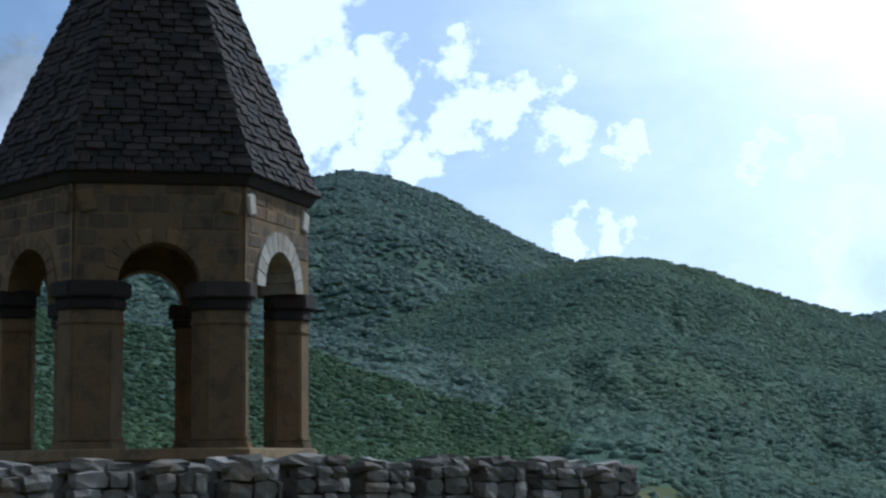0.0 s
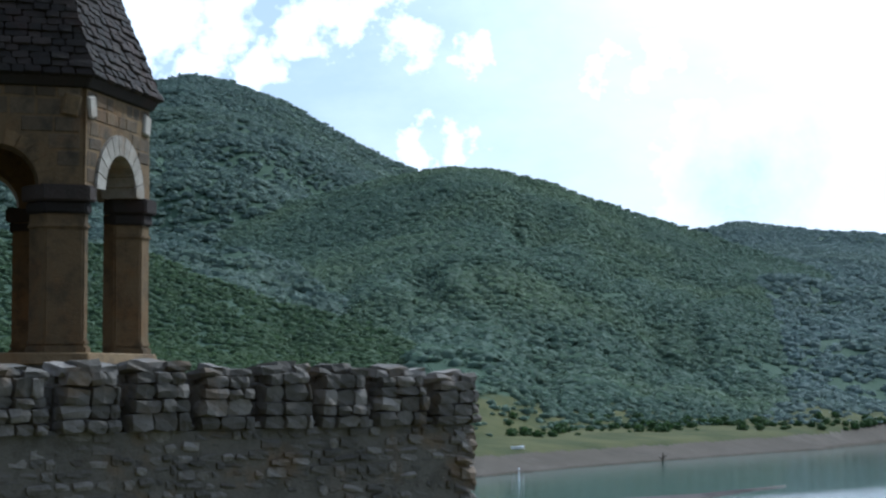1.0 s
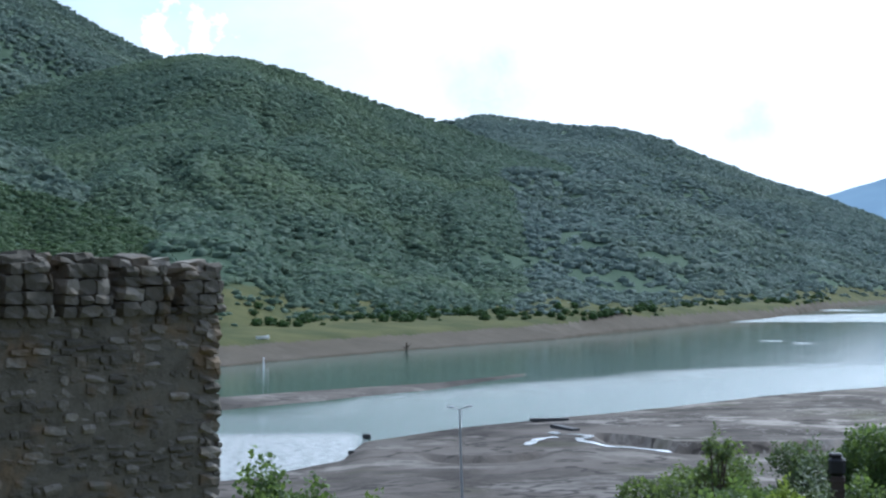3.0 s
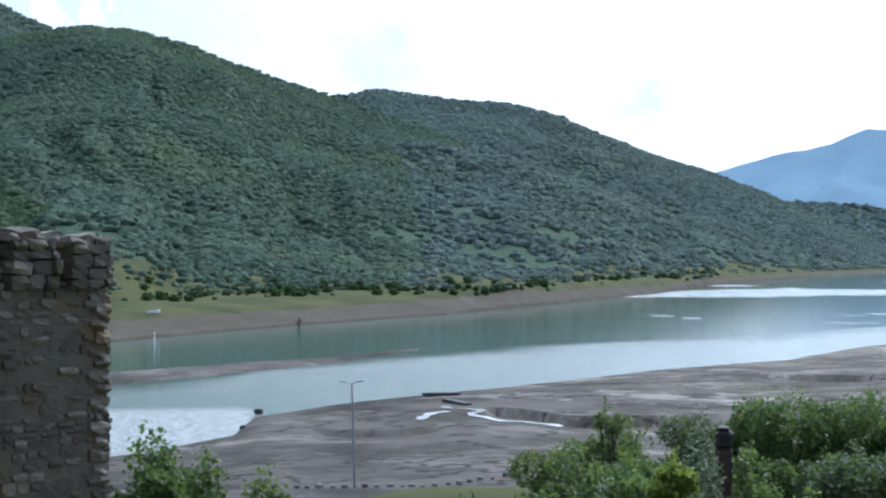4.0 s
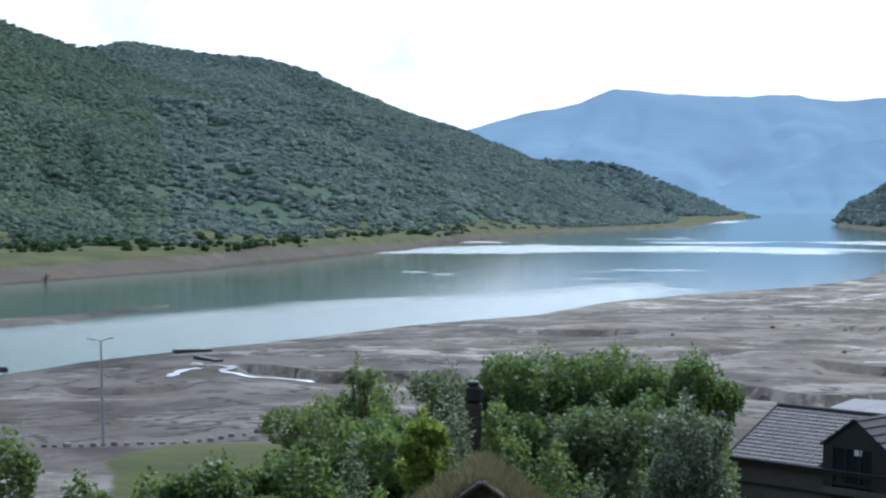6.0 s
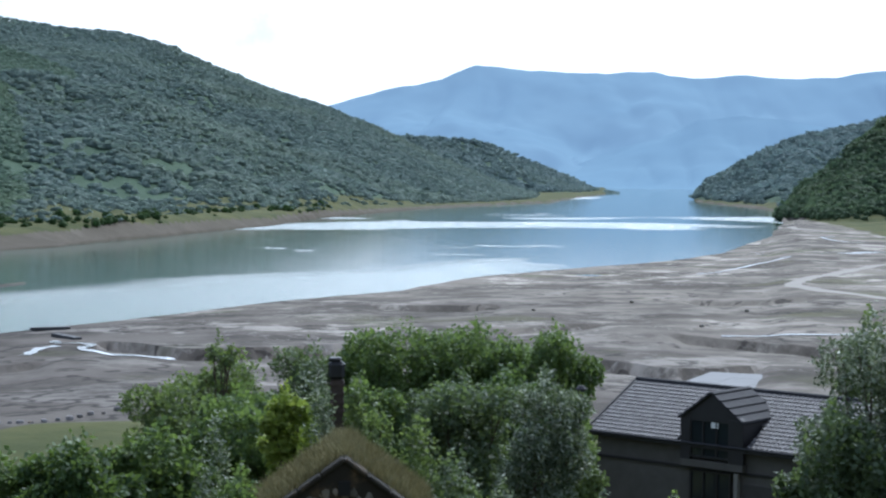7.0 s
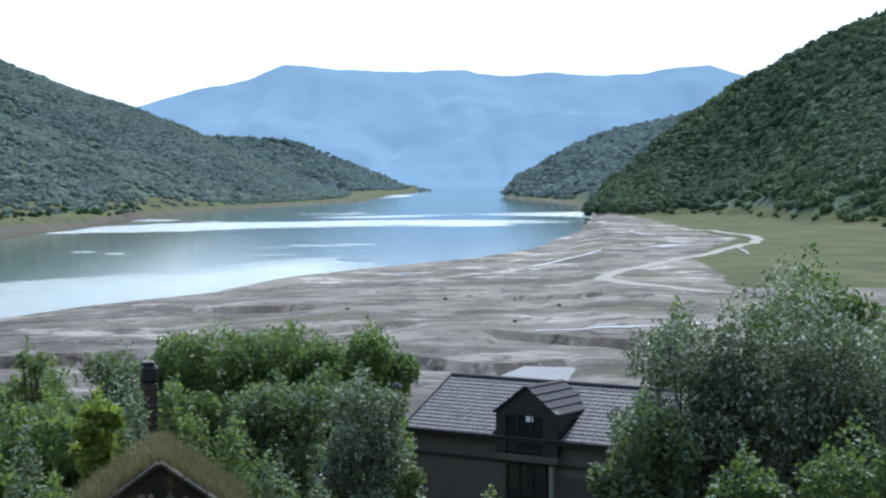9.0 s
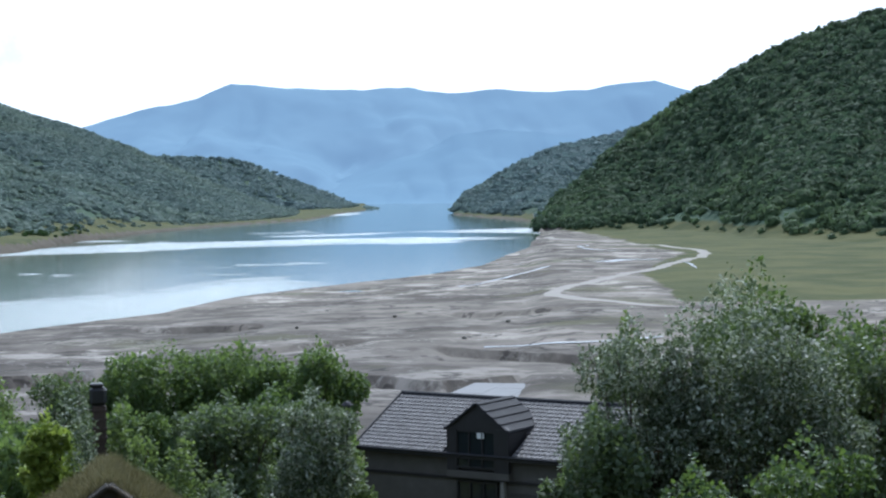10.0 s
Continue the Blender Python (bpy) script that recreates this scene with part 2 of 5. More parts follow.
# by azimuth in degrees: distance of the near and far shores, and of the foot of the woods
NEAR_SHORE = [(4, 205), (7.3, 213), (9.8, 232), (10.5, 256), (15.8, 291), (20.3, 322), (27.3, 384), (29.7, 437),
              (35.6, 536), (37.4, 594), (38.8, 764), (39.2, 990), (39.8, 1500)]
FAR_SHORE = [(-20, 400), (6.2, 434), (11.9, 515), (16.7, 594), (19.8, 685), (23.1, 823), (26.5, 1133), (32, 1600), (33.7, 2300),
             (33.75, 5000), (36.38, 5000), (36.42, 1840), (37.4, 1600), (39.2, 1345), (39.8, 1200)]
WOOD_FOOT = [(-20, 480), (6.3, 523), (9.3, 585), (12.9, 628), (18.5, 672), (19.8, 742), (21.7, 835), (24.6, 985), (26.5, 1195),
             (32, 1630), (33.7, 2330), (33.75, 5000), (36.38, 5000), (36.42, 1850), (39.2, 1380), (39.3, 1040), (41, 976), (42.7, 985), (44.5, 915), (46.2, 785), (49, 735), (60, 700)]
# hills: (azimuth, elevation of the skyline), distance of the crest at two azimuths, the range in which the hill stands
HILLS = {}
HILLS["spur"] = ([(-25, 6.5), (-14, 5.2), (-4.3, 3.85), (-2.6, 3.15), (-0.5, 2.4), (1.6, 1.87), (3.5, 1.2), (5.6, 0.28), (7.5, -0.65), (9.0, -1.2), (10.5, -1.6)], [(-20, 900), (9, 690)])
HILLS["middle"] = ([(-25, 3.2), (-14, 4.0), (-4, 4.7), (0, 5.4), (3, 6.15), (4.2, 6.4), (5.14, 6.55), (6.74, 6.46), (8.06, 6.16), (9.37, 5.65), (11.1, 5.02),
                    (13, 4.48), (15, 3.75), (18, 2.7), (21, 1.7), (24, 0.8), (27, 0.1), (29, -0.4)], [(-20, 1500), (8, 1450), (29, 1700)])
HILLS["peak"] = ([(-25, 5.0), (-14, 7.2), (-6, 8.8), (-4.0, 9.19), (-3.1, 9.38), (-1.85, 9.2), (-0.05, 8.57), (1.56, 7.65), (3.2, 6.82), (4.2, 6.4), (8, 4.6), (14, 2.5)], [(-20, 2300), (14, 2300)])
HILLS["long"] = ([(6, 2.8), (10, 3.8), (13.3, 4.54), (14.3, 4.72), (16.65, 4.41), (18.4, 4.29), (19.9, 3.94), (21.3, 3.32), (23.1, 2.62), (24.9, 2.08), (26.5, 1.47),
                    (28.3, 0.6), (30.5, -0.3), (32, -0.7)], [(6, 1900), (24, 2000), (32, 2150)])
HILLS["tail"] = ([(24, 1.0), (26.5, 1.25), (28.3, 1.13), (29.2, 1.14), (30.1, 0.97), (31.9, 0.2), (33.3, -0.4), (34.0, -0.56), (34.6, -0.75)], [(24, 2500), (34, 2750)])
HILLS["cape"] = ([(36.42, -0.8), (36.5, -0.68), (36.87, -0.1), (38.3, 0.7), (39.7, 1.32), (41.5, 1.68), (42.5, 1.93), (44, 2.2), (50, 2.5), (70, 2.0)], [(36, 1950), (44, 2200)])
HILLS["wooded"] = ([(39.2, -1.3), (39.35, -1.05), (39.75, -0.42), (40.6, 0.33), (41.85, 1.38), (43.6, 2.68), (45, 3.45), (46.5, 4.25), (48.2, 4.85), (50, 5.4), (56, 6.2), (75, 5.0)], [(39, 1080), (43, 1250), (50, 1180), (75, 1100)])
TREE_TOP = {"spur": 1.2, "middle": 1.4, "peak": 1.6, "long": 1.2, "tail": 1.5, "cape": 1.5, "wooded": 2.0}


def hill_height(name, az, r, x, y):
    skyline, crest = HILLS[name]
    d = curve(az, crest)
    foot = np.minimum(curve(az, WOOD_FOOT), d - 60)
    if name == "tail":
        foot = d - 450
    if name == "cape":
        foot = np.where(az < 39.2, foot, d - 700)
    top = EYE_Z + d * np.tan(np.radians(curve(az, skyline))) - TREE_TOP[name]
    t = (r - foot) / (d - foot)
    tc = np.clip(t, 0, 1)
    rise = tc * (0.72 + 0.28 * tc)
    wave = fbm(x, y, 260, 4, 11) * 0.16 * np.clip(tc * (1 - tc) * 4, 0, 1)
    # gullies run down the slopes between rounded ribs
    fold = 1 - np.abs(fbm(az * 30 + fbm(x, y, 300, 2, 17) * 60, r * 0.16, 95, 3, 15)) * 2
    wave = wave - (0.025 if name == "peak" else 0.075) * np.clip(fold, 0, 1) ** 3 * np.clip(tc * (1.04 - tc) * 4, 0, 1)
    base = {"tail": -3.0, "wooded": 2.6}.get(name, np.interp(az, [22, 28], [6.5, 1.2]))
    z = base + (top - base) * (rise + wave)
    z = np.where(t > 1, top - (r - d) * 0.45, z)
    lo, hi = skyline[0][0], skyline[-1][0]
    return np.where((t <= 0) | (az < lo) | (az > hi), -50.0, z), t


# banks cut into the silt by old channels: azimuths, distances along them, height
CUTS = [(17.5, 26.0, (252, 246, 230, 226, 230, 236, 238), 1.5), (33.0, 39.0, (214, 208, 202, 204, 210), 1.3), (35.6, 42.0, (250, 244, 236, 228, 222), 1.1),
        (26.0, 31.0, (330, 318, 314, 322), 1.0), (29.0, 34.0, (268, 262, 270, 276), 0.8), (36.0, 40.5, (345, 330, 322, 326), 0.9), (12.0, 16.5, (228, 216, 214, 220), 0.8)]


def land_height(az, r):
    """Height and zones (woods, grass) by azimuth in degrees and distance."""
    a = np.radians(az)
    x, y = r * np.sin(a), r * np.cos(a)
    near, far, foot = curve(az, NEAR_SHORE), curve(az, FAR_SHORE), curve(az, WOOD_FOOT)
    near = near + fbm(x, y, 40, 3, 3) * 9
    slope = np.interp(r, [0, 6, 14, 26, 40, 60, 90, 140, 150], [23.2, 23.0, 21.0, 16.5, 13.0, 10.2, 7.8, 5.6, 4.4])
    flat = 4.2 * np.clip(1 - (r - 150) / (near - 150), -2, 1) ** 1.0
    z = np.where(r < 150, slope, np.minimum(slope, flat))
    z = z + smooth(100, 200, r) * fbm(x, y, 30, 4, 5) * 0.9 * np.clip((near - r) / 40, 0, 1)
    # cut banks: the side towards the hill lies lower, in runs of a few metres
    for a0, a1, bends, drop in CUTS:
        rs = np.interp(az, np.linspace(a0, a1, len(bends)), bends) + fbm(x, y, 22, 3, 13) * 4
        gate = smooth(a0, a0 + 0.8, az) * smooth(a1, a1 - 0.8, az)
        z = z - np.where(r < rs, drop * np.exp(np.minimum(r - rs, 0) / 16), 0) * gate
    z = np.where(r > near, np.maximum(-(r - near) * 0.06, -4), z)
    # far bank: a steep lip of silt, then pasture
    over = r - far + fbm(x, y, 90, 3, 9) * 5
    lip = np.where(over > 0, 0.1 + 3.4 * smooth(0, 42, over) + np.clip((r - far) / np.maximum(foot - far, 5), 0, 1) * 3.0, -4)
    lip = np.where(lip > 0, lip * np.interp(az, [22, 28], [1.0, 0.3]), lip)
    east = az > 39.0
    side = smooth(38.9, 39.8, az)
    z = np.where((r > far - 8) & ~east, np.maximum(z, lip), z)
    z = np.where(east & (r > 300), np.maximum(z, (0.4 + 2.0 * smooth(39.4, 43.5, az) + fbm(x, y, 60, 3, 7) * 0.8 * smooth(39.2, 41, az) + 3.0) * side - 3.0), z)
    woods = np.zeros_like(z)
    for name in HILLS:
        h, t = hill_height(name, az, r, x, y)
        woods = np.where((h > z) & (t > 0), smooth(0.0, 0.16, t), woods)
        z = np.maximum(z, h)
    grass = np.where((r > far) & (over > 29) & ~east, 1.0, 0.0)
    # a low bar of silt in the lake
    bar = np.interp(az, [5, 6.2, 9.2, 12.8, 15.6], [322, 324, 342, 367, 404])
    width = np.interp(az, [5, 6.2, 9.2, 12.8, 15.6, 15.8], [16, 15, 14, 10, 2, 0])
    z = np.where((az > 5) & (az < 15.7) & (np.abs(r - bar) < width * 1.5), np.maximum(z, 0.35 * (1 - ((r - bar) / np.maximum(width, 0.1)) ** 2)), z)
    edge = np.interp(r, [330, 425, 463, 614, 669, 919, 1000], [43.5, 42.6, 42.2, 43.6, 42.6, 40.6, 39.8])
    grass = np.where(east & (r > 340), smooth(-0.6, 0.9, az - edge) * 0.9, grass)
    verge = np.interp(az, [11.8, 13.5, 15.65, 17.8, 20.1, 26, 40], [140.6, 146.2, 151.2, 156.9, 165.4, 172, 150])
    meadow = np.maximum(smooth(0, -5, r - verge + 7 + 1.5 * np.clip(17 - az, 0, 4)) * smooth(12.5, 15.0, az), smooth(100, 80, r))
    grass = np.maximum(grass, meadow)
    return x, y, z, woods, grass


def build_ground(mat):
    az = np.concatenate([np.arange(-180, -18, 6.0), np.arange(-18, 54, 0.16), np.arange(54, 180.1, 6.0)])
    r = np.concatenate([[0.0], np.geomspace(3, 130, 60), np.geomspace(132, 1300, 430), np.geomspace(1310, 4900, 90)])
    A, R = np.meshgrid(az, r)
    x, y, z, woods, grass = land_height(A, R)
    n, m = A.shape
    road = road_mask(x, y)
    verts = np.stack([x, y, z], -1).reshape(-1, 3)
    i = np.arange(n * m).reshape(n, m)
    quads = np.stack([i[:-1, :-1], i[:-1, 1:], i[1:, 1:], i[1:, :-1]], -1).reshape(-1, 4)[:, ::-1]
    me = quick_mesh("ground", verts, quads)
    zone = me.color_attributes.new("zone", "FLOAT_COLOR", "POINT")
    rgba = np.ones((n * m, 4), np.float32)
    rgba[:, 0], rgba[:, 1], rgba[:, 2] = woods.ravel(), grass.ravel(), road.ravel()
    # the eroded far bank is browner than the flats
    rgba[:, 3] = 1 - ((A < 39.0) & (R > curve(A, FAR_SHORE) - 12)).ravel() * 0.9
    zone.data.foreach_set("color", rgba.ravel())
    me.materials.append(mat)
    me.polygons.foreach_set("use_smooth", np.ones(len(me.polygons), bool))
    return tagged(new("ground", me), "valley ground of silt flats, pasture and wooded slopes", "ground", kind="structure")


def quick_mesh(name, verts, faces):
    """A mesh from numpy arrays; all faces have as many corners."""
    me = bpy.data.meshes.new(name)
    k = faces.shape[1]
    me.vertices.add(len(verts)), me.loops.add(faces.size), me.polygons.add(len(faces))
    me.vertices.foreach_set("co", np.asarray(verts, np.float32).ravel())
    me.loops.foreach_set("vertex_index", faces.ravel().astype(np.int32))
    me.polygons.foreach_set("loop_start", np.arange(0, faces.size, k, dtype=np.int32))
    me.update(calc_edges=True)
    return me


ROAD = [(585, 720), (553, 678), (516, 610), (509, 571), (470, 502), (454, 468), (424, 431), (377, 391), (325, 354), (278, 321), (254, 303), (239, 290), (229, 274), (225, 258), (224, 244), (221, 225)]


def road_mask(x, y):
    """1 on the dirt track, by the distance from its smoothed line."""
    p = np.array(ROAD, float)
    for _ in range(2):
        q = np.empty((2 * len(p) - 2, 2))
        q[0::2], q[1::2] = p[:-1] * 0.75 + p[1:] * 0.25, p[:-1] * 0.25 + p[1:] * 0.75
        p = q
    best = np.full(x.shape, 1e9)
    for (ax, ay), (bx, by) in zip(p[:-1], p[1:]):
        dx, dy = bx - ax, by - ay
        t = np.clip(((x - ax) * dx + (y - ay) * dy) / (dx * dx + dy * dy), 0, 1)
        best = np.minimum(best, np.hypot(x - ax - t * dx, y - ay - t * dy))
    return smooth(2.6, 1.0, best)


build_ground(ground_material())


def build_water():
    az = np.arange(-20, 56, 0.3)
    r = np.geomspace(150, 4850, 330)
    D, R = np.meshgrid(az, r)
    A = np.radians(D)
    # wind lanes along the near shore and across the narrows, and the broken water of the inflow
    near = curve(D, NEAR_SHORE)
    shore_lane = smooth(near + 150, near + 25, R) * smooth(35, 29, D) * (0.75 + 0.25 * smooth(12, 24, D))
    mid = np.interp(D, [19, 22, 30, 39.2], [690, 760, 930, 1040])
    narrows = smooth(1, 0.35, np.abs(R - mid) / np.interp(D, [19, 24, 39], [35, 105, 170])) * smooth(18.5, 22, D)
    far_lane = smooth(1, 0.4, np.abs(R - 1900) / 260) * smooth(31, 33, D)
    ruffle = np.maximum(np.maximum(shore_lane, narrows), far_lane)
    # gusts break the lanes into ragged streaks
    gust = fbm(D * 1.5, 80000 / R, 9.0, 4, 61) + 0.3 * fbm(D * 2, 80000 / R, 30.0, 2, 67)
    ruffle = ruffle * (1 - smooth(430, 560, R) * smooth(0.04, -0.16, gust))
    ruffle = np.maximum(ruffle, 0.8 * smooth(0.36, 0.5, gust) * smooth(450, 560, R) * smooth(19, 24, D))
    foam = smooth(12, 10, D) * smooth(290, 258, R)
    verts = np.stack([R * np.sin(A), R * np.cos(A), 0 * R], -1).reshape(-1, 3)
    i = np.arange(A.size).reshape(A.shape)
    quads = np.stack([i[:-1, :-1], i[:-1, 1:], i[1:, 1:], i[1:, :-1]], -1).reshape(-1, 4)[:, ::-1]
    me = quick_mesh("lake", verts, quads)
    lanes = me.color_attributes.new("lanes", "FLOAT_COLOR", "POINT")
    rgba = np.ones((R.size, 4), np.float32)
    rgba[:, 0], rgba[:, 1], rgba[:, 2] = ruffle.ravel(), foam.ravel(), 0
    lanes.data.foreach_set("color", rgba.ravel())
    me.materials.append(water_material())
    return tagged(new("lake", me), "calm grey-green reservoir water with ruffled bright lanes", "lake", kind="structure")


build_water()


def build_far_range(skyline, d_top, d_foot, glow, strength, label):
    """The mountains at the end of the valley; haze is put into colour and emission."""
    az = np.arange(skyline[0][0], skyline[-1][0], 0.1)
    t = np.linspace(0, 1, 60)
    A, T = np.meshgrid(az, t)
    R = d_foot + (d_top - d_foot) * T
    x, y = R * np.sin(np.radians(A)), R * np.cos(np.radians(A))
    top = EYE_Z + d_top * np.tan(np.radians(curve(A, skyline))) 
    wave = fbm(x, y, 520, 5, 31) * np.clip(T * (1 - T) * 4, 0, 1)
    rib = np.clip(1 - np.abs(fbm(A * 34 + fbm(x, y, 500, 2, 51) * 50, R * 0.12, 70, 3, 53)) * 2, 0, 1) ** 2 * np.clip(T * (1.02 - T) * 4, 0, 1)
    z = -2 + (top + 2) * (T * (0.8 + 0.2 * T) - wave * 0.4 - rib * 0.09) + T ** 8 * fbm(x, y, 130, 3, 41) * 16
    verts = np.stack([x, y, z], -1).reshape(-1, 3)
    i = np.arange(A.size).reshape(A.shape)
    quads = np.stack([i[:-1, :-1], i[:-1, 1:], i[1:, 1:], i[1:, :-1]], -1).reshape(-1, 4)[:, ::-1]
    me = quick_mesh("far_mountains", verts, quads)
    s = Shade("far_mountains", rough=1.0, spec=0.0)
    # blue base colour and emission stand in for the haze
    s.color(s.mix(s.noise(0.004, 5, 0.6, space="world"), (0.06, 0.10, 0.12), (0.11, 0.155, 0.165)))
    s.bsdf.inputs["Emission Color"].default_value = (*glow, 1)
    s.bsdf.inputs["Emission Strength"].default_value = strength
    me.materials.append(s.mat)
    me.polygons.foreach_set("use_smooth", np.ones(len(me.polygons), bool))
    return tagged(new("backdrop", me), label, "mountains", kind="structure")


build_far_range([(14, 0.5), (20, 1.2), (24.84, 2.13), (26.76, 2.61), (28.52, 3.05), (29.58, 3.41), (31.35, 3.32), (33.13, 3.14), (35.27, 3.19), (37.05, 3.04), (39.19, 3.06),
                 (40.79, 3.08), (41.85, 3.30), (42.9, 3.46), (43.87, 3.15), (46, 2.6), (52, 2.2), (60, 1.0)], 4650.0, 3600.0, (0.265, 0.385, 0.56), 0.50, "far wooded mountain range closing the valley, haze in its colour and glow")
build_far_range([(30.5, -0.9), (32.3, 0.1), (34.5, 0.95), (36.6, 1.65), (38, 1.9), (40, 1.7), (43, 1.2), (50, 0.0)], 3900.0, 3350.0, (0.24, 0.36, 0.535), 0.49, "spur in front of the far range, haze in its colour and glow")

# ---- builders ----
def ground_z(x, y):
    az, r = math.degrees(math.atan2(x, y)), math.hypot(x, y)
    return float(land_height(np.array([az]), np.array([r]))[2][0])


def place(az, dist):
    v = compass(az) * dist
    return v.x, v.y


def part(name, bm, material, parent=None, label="", smooth_faces=False):
    """Links a bmesh, or a ready mesh, as one mesh object under its thing or part."""
    if isinstance(bm, bmesh.types.BMesh):
        me = bpy.data.meshes.new(name)
        bm.to_mesh(me)
        bm.free()
        if smooth_faces:
            me.polygons.foreach_set("use_smooth", np.ones(len(me.polygons), bool))
    else:
        me = bm
    if material is not None and not me.materials:
        me.materials.append(material)
    ob = new(name, me)
    if parent is not None:
        ob.parent = parent
    if label:
        ob["label"] = label
    return ob


def thing(name, m, label, category, group=""):
    ob = new(name)
    ob.empty_display_size = 0.2
    ob.matrix_basis = m
    return tagged(ob, label, category, group)


def add_box(bm, size, m, bevel=0.0):
    made = bmesh.ops.create_cube(bm, size=1.0, matrix=m @ Matrix.Diagonal((*size, 1)))
    if bevel:
        edges = {e for v in made["verts"] for e in v.link_edges}
        bmesh.ops.bevel(bm, geom=list(edges), offset=bevel, segments=1, affect="EDGES")
    return bm


def box(size, at=(0, 0, 0), bevel=0.0, rz=0.0):
    return add_box(bmesh.new(), size, pose(*at, 0, 0, rz), bevel)


def cone(bm, a, b, ra, rb, sides=8):
    """A tapered rod from a to b."""
    a, b = Vector(a), Vector(b)
    m = Matrix.Translation((a + b) / 2) @ (b - a).to_track_quat("Z", "Y").to_matrix().to_4x4()
    bmesh.ops.create_cone(bm, cap_ends=True, segments=sides, radius1=ra, radius2=rb, depth=(b - a).length, matrix=m)
    return bm


def prism(outline, depth):
    """A closed outline in x, z, drawn out along y from 0 to depth."""
    bm = bmesh.new()
    front = [bm.verts.new((x, 0, z)) for x, z in outline]
    rear = [bm.verts.new((x, depth, z)) for x, z in outline]
    n = len(outline)
    bm.faces.new(front)
    bm.faces.new(rear[::-1])
    for i in range(n):
        bm.faces.new((front[i], rear[i], rear[(i + 1) % n], front[(i + 1) % n])[::-1])
    bmesh.ops.recalc_face_normals(bm, faces=bm.faces)
    return bm


def rough_stone(seed, knock=0.16, cuts=1):
    """A unit field stone with worn corners."""
    rng = random.Random(seed)
    bm = bmesh.new()
    bmesh.ops.create_cube(bm, size=1.0)
    bmesh.ops.subdivide_edges(bm, edges=bm.edges, cuts=cuts, use_grid_fill=True)
    for v in bm.verts:
        p = v.co.copy()
        n = sum(abs(c) > 0.49 for c in p)
        p *= {1: 1.0, 2: 0.955, 3: 0.86}.get(n, 1.0)
        v.co = p + Vector([rng.uniform(-1, 1) * knock * 0.5 for _ in range(3)])
    me = bpy.data.meshes.new("stone")
    bm.to_mesh(me)
    bm.free()
    return me


def joined(name, pieces):
    """One mesh of many placed copies: pieces are (mesh, matrix)."""
    vs, fs, base = [], [], 0
    cache = {}
    for me, m in pieces:
        if me.name not in cache:
            co = np.empty(len(me.vertices) * 3)
            me.vertices.foreach_get("co", co)
            cache[me.name] = co.reshape(-1, 3), np.array([tuple(p.vertices) for p in me.polygons])
        co, f = cache[me.name]
        mm = np.array(m)
        vs.append(co @ mm[:3, :3].T + mm[:3, 3])
        fs.append(f + base)
        base += len(co)
    me = quick_mesh(name, np.concatenate(vs), np.concatenate(fs))
    me.polygons.foreach_set("use_smooth", np.zeros(len(me.polygons), bool))
    return me


# ---- stone and building materials ----
def stone_material(name, dark, light, moss=0.4, random_by="object", warm=(0.23, 0.15, 0.075)):
    s = Shade(name, rough=0.92, spec=0.15)
    r = s.per_object() if random_by == "object" else s.per_island()
    c = s.mix(s.math("POWER", r, 2.4), dark, light)
    c = s.mix(s.math("MULTIPLY", s.step(s.noise(1.4, 5, 0.6, space="world"), 0.5, 0.72), 0.7), c, warm)
    c = s.mix(s.math("MULTIPLY", s.step(s.noise(3.0, 6, 0.7, space="world"), 0.42, 0.7), moss), c, (0.035, 0.034, 0.025))
    c = s.mix(s.math("MULTIPLY", s.noise(28.0, 4, 0.7, space="world"), 0.5), c, tuple(x * 0.45 for x in dark))
    s.color(c)
    s.bump(s.noise(22.0, 6, 0.7, space="world"), 0.7, 0.03)
    return s.mat


M_STONE = stone_material("rubble_stone", (0.125, 0.115, 0.095), (0.36, 0.33, 0.285), 0.45)
M_STONE_ISLAND = stone_material("rubble_stone_field", (0.125, 0.115, 0.095), (0.36, 0.33, 0.285), 0.45, "island")
M_MORTAR = stone_material("old_mortar", (0.17, 0.155, 0.125), (0.20, 0.18, 0.145), 0.5)
M_ASHLAR = stone_material("ochre_sandstone", (0.155, 0.106, 0.052), (0.215, 0.148, 0.073), 0.66, warm=(0.20, 0.102, 0.036))
M_BLOCK = stone_material("worn_block", (0.098, 0.074, 0.046), (0.185, 0.138, 0.08), 0.75, warm=(0.19, 0.11, 0.05))
# pale stone for the belfry's sunward faces, with their light in its colour
M_PLASTER_LIT = stone_material("lit_pale_arch_stone", (0.34, 0.31, 0.25), (0.48, 0.44, 0.36), 0.45)
M_SHINGLE = stone_material("roof_stone", (0.026, 0.022, 0.018), (0.068, 0.052, 0.041), 0.6, warm=(0.06, 0.037, 0.028))
M_SHINGLE_ISLAND = stone_material("roof_stone_field", (0.026, 0.022, 0.018), (0.068, 0.052, 0.041), 0.6, "island", warm=(0.06, 0.037, 0.028))
M_BARK = stone_material("bark", (0.07, 0.055, 0.042), (0.13, 0.10, 0.075), 0.4)


def plain(name, c, rough=0.6, metal=0.0, vary=0.25, scale=3.0, spec=0.4):
    s = Shade(name, rough=rough, metal=metal, spec=spec)
    s.color(s.mix(s.noise(scale, 5, 0.6, space="world"), tuple(x * (1 - vary) for x in c), tuple(min(1, x * (1 + vary)) for x in c)))
    s.bump(s.noise(scale * 12, 3, space="world"), 0.15, 0.01)
    return s.mat


# ---- fortress wall with merlons ----
WALL_AZ, WALL_DIST, WALL_END, WALL_TOP, CRENEL = -35.0, 19.7, 17.17, 25.08, 24.27
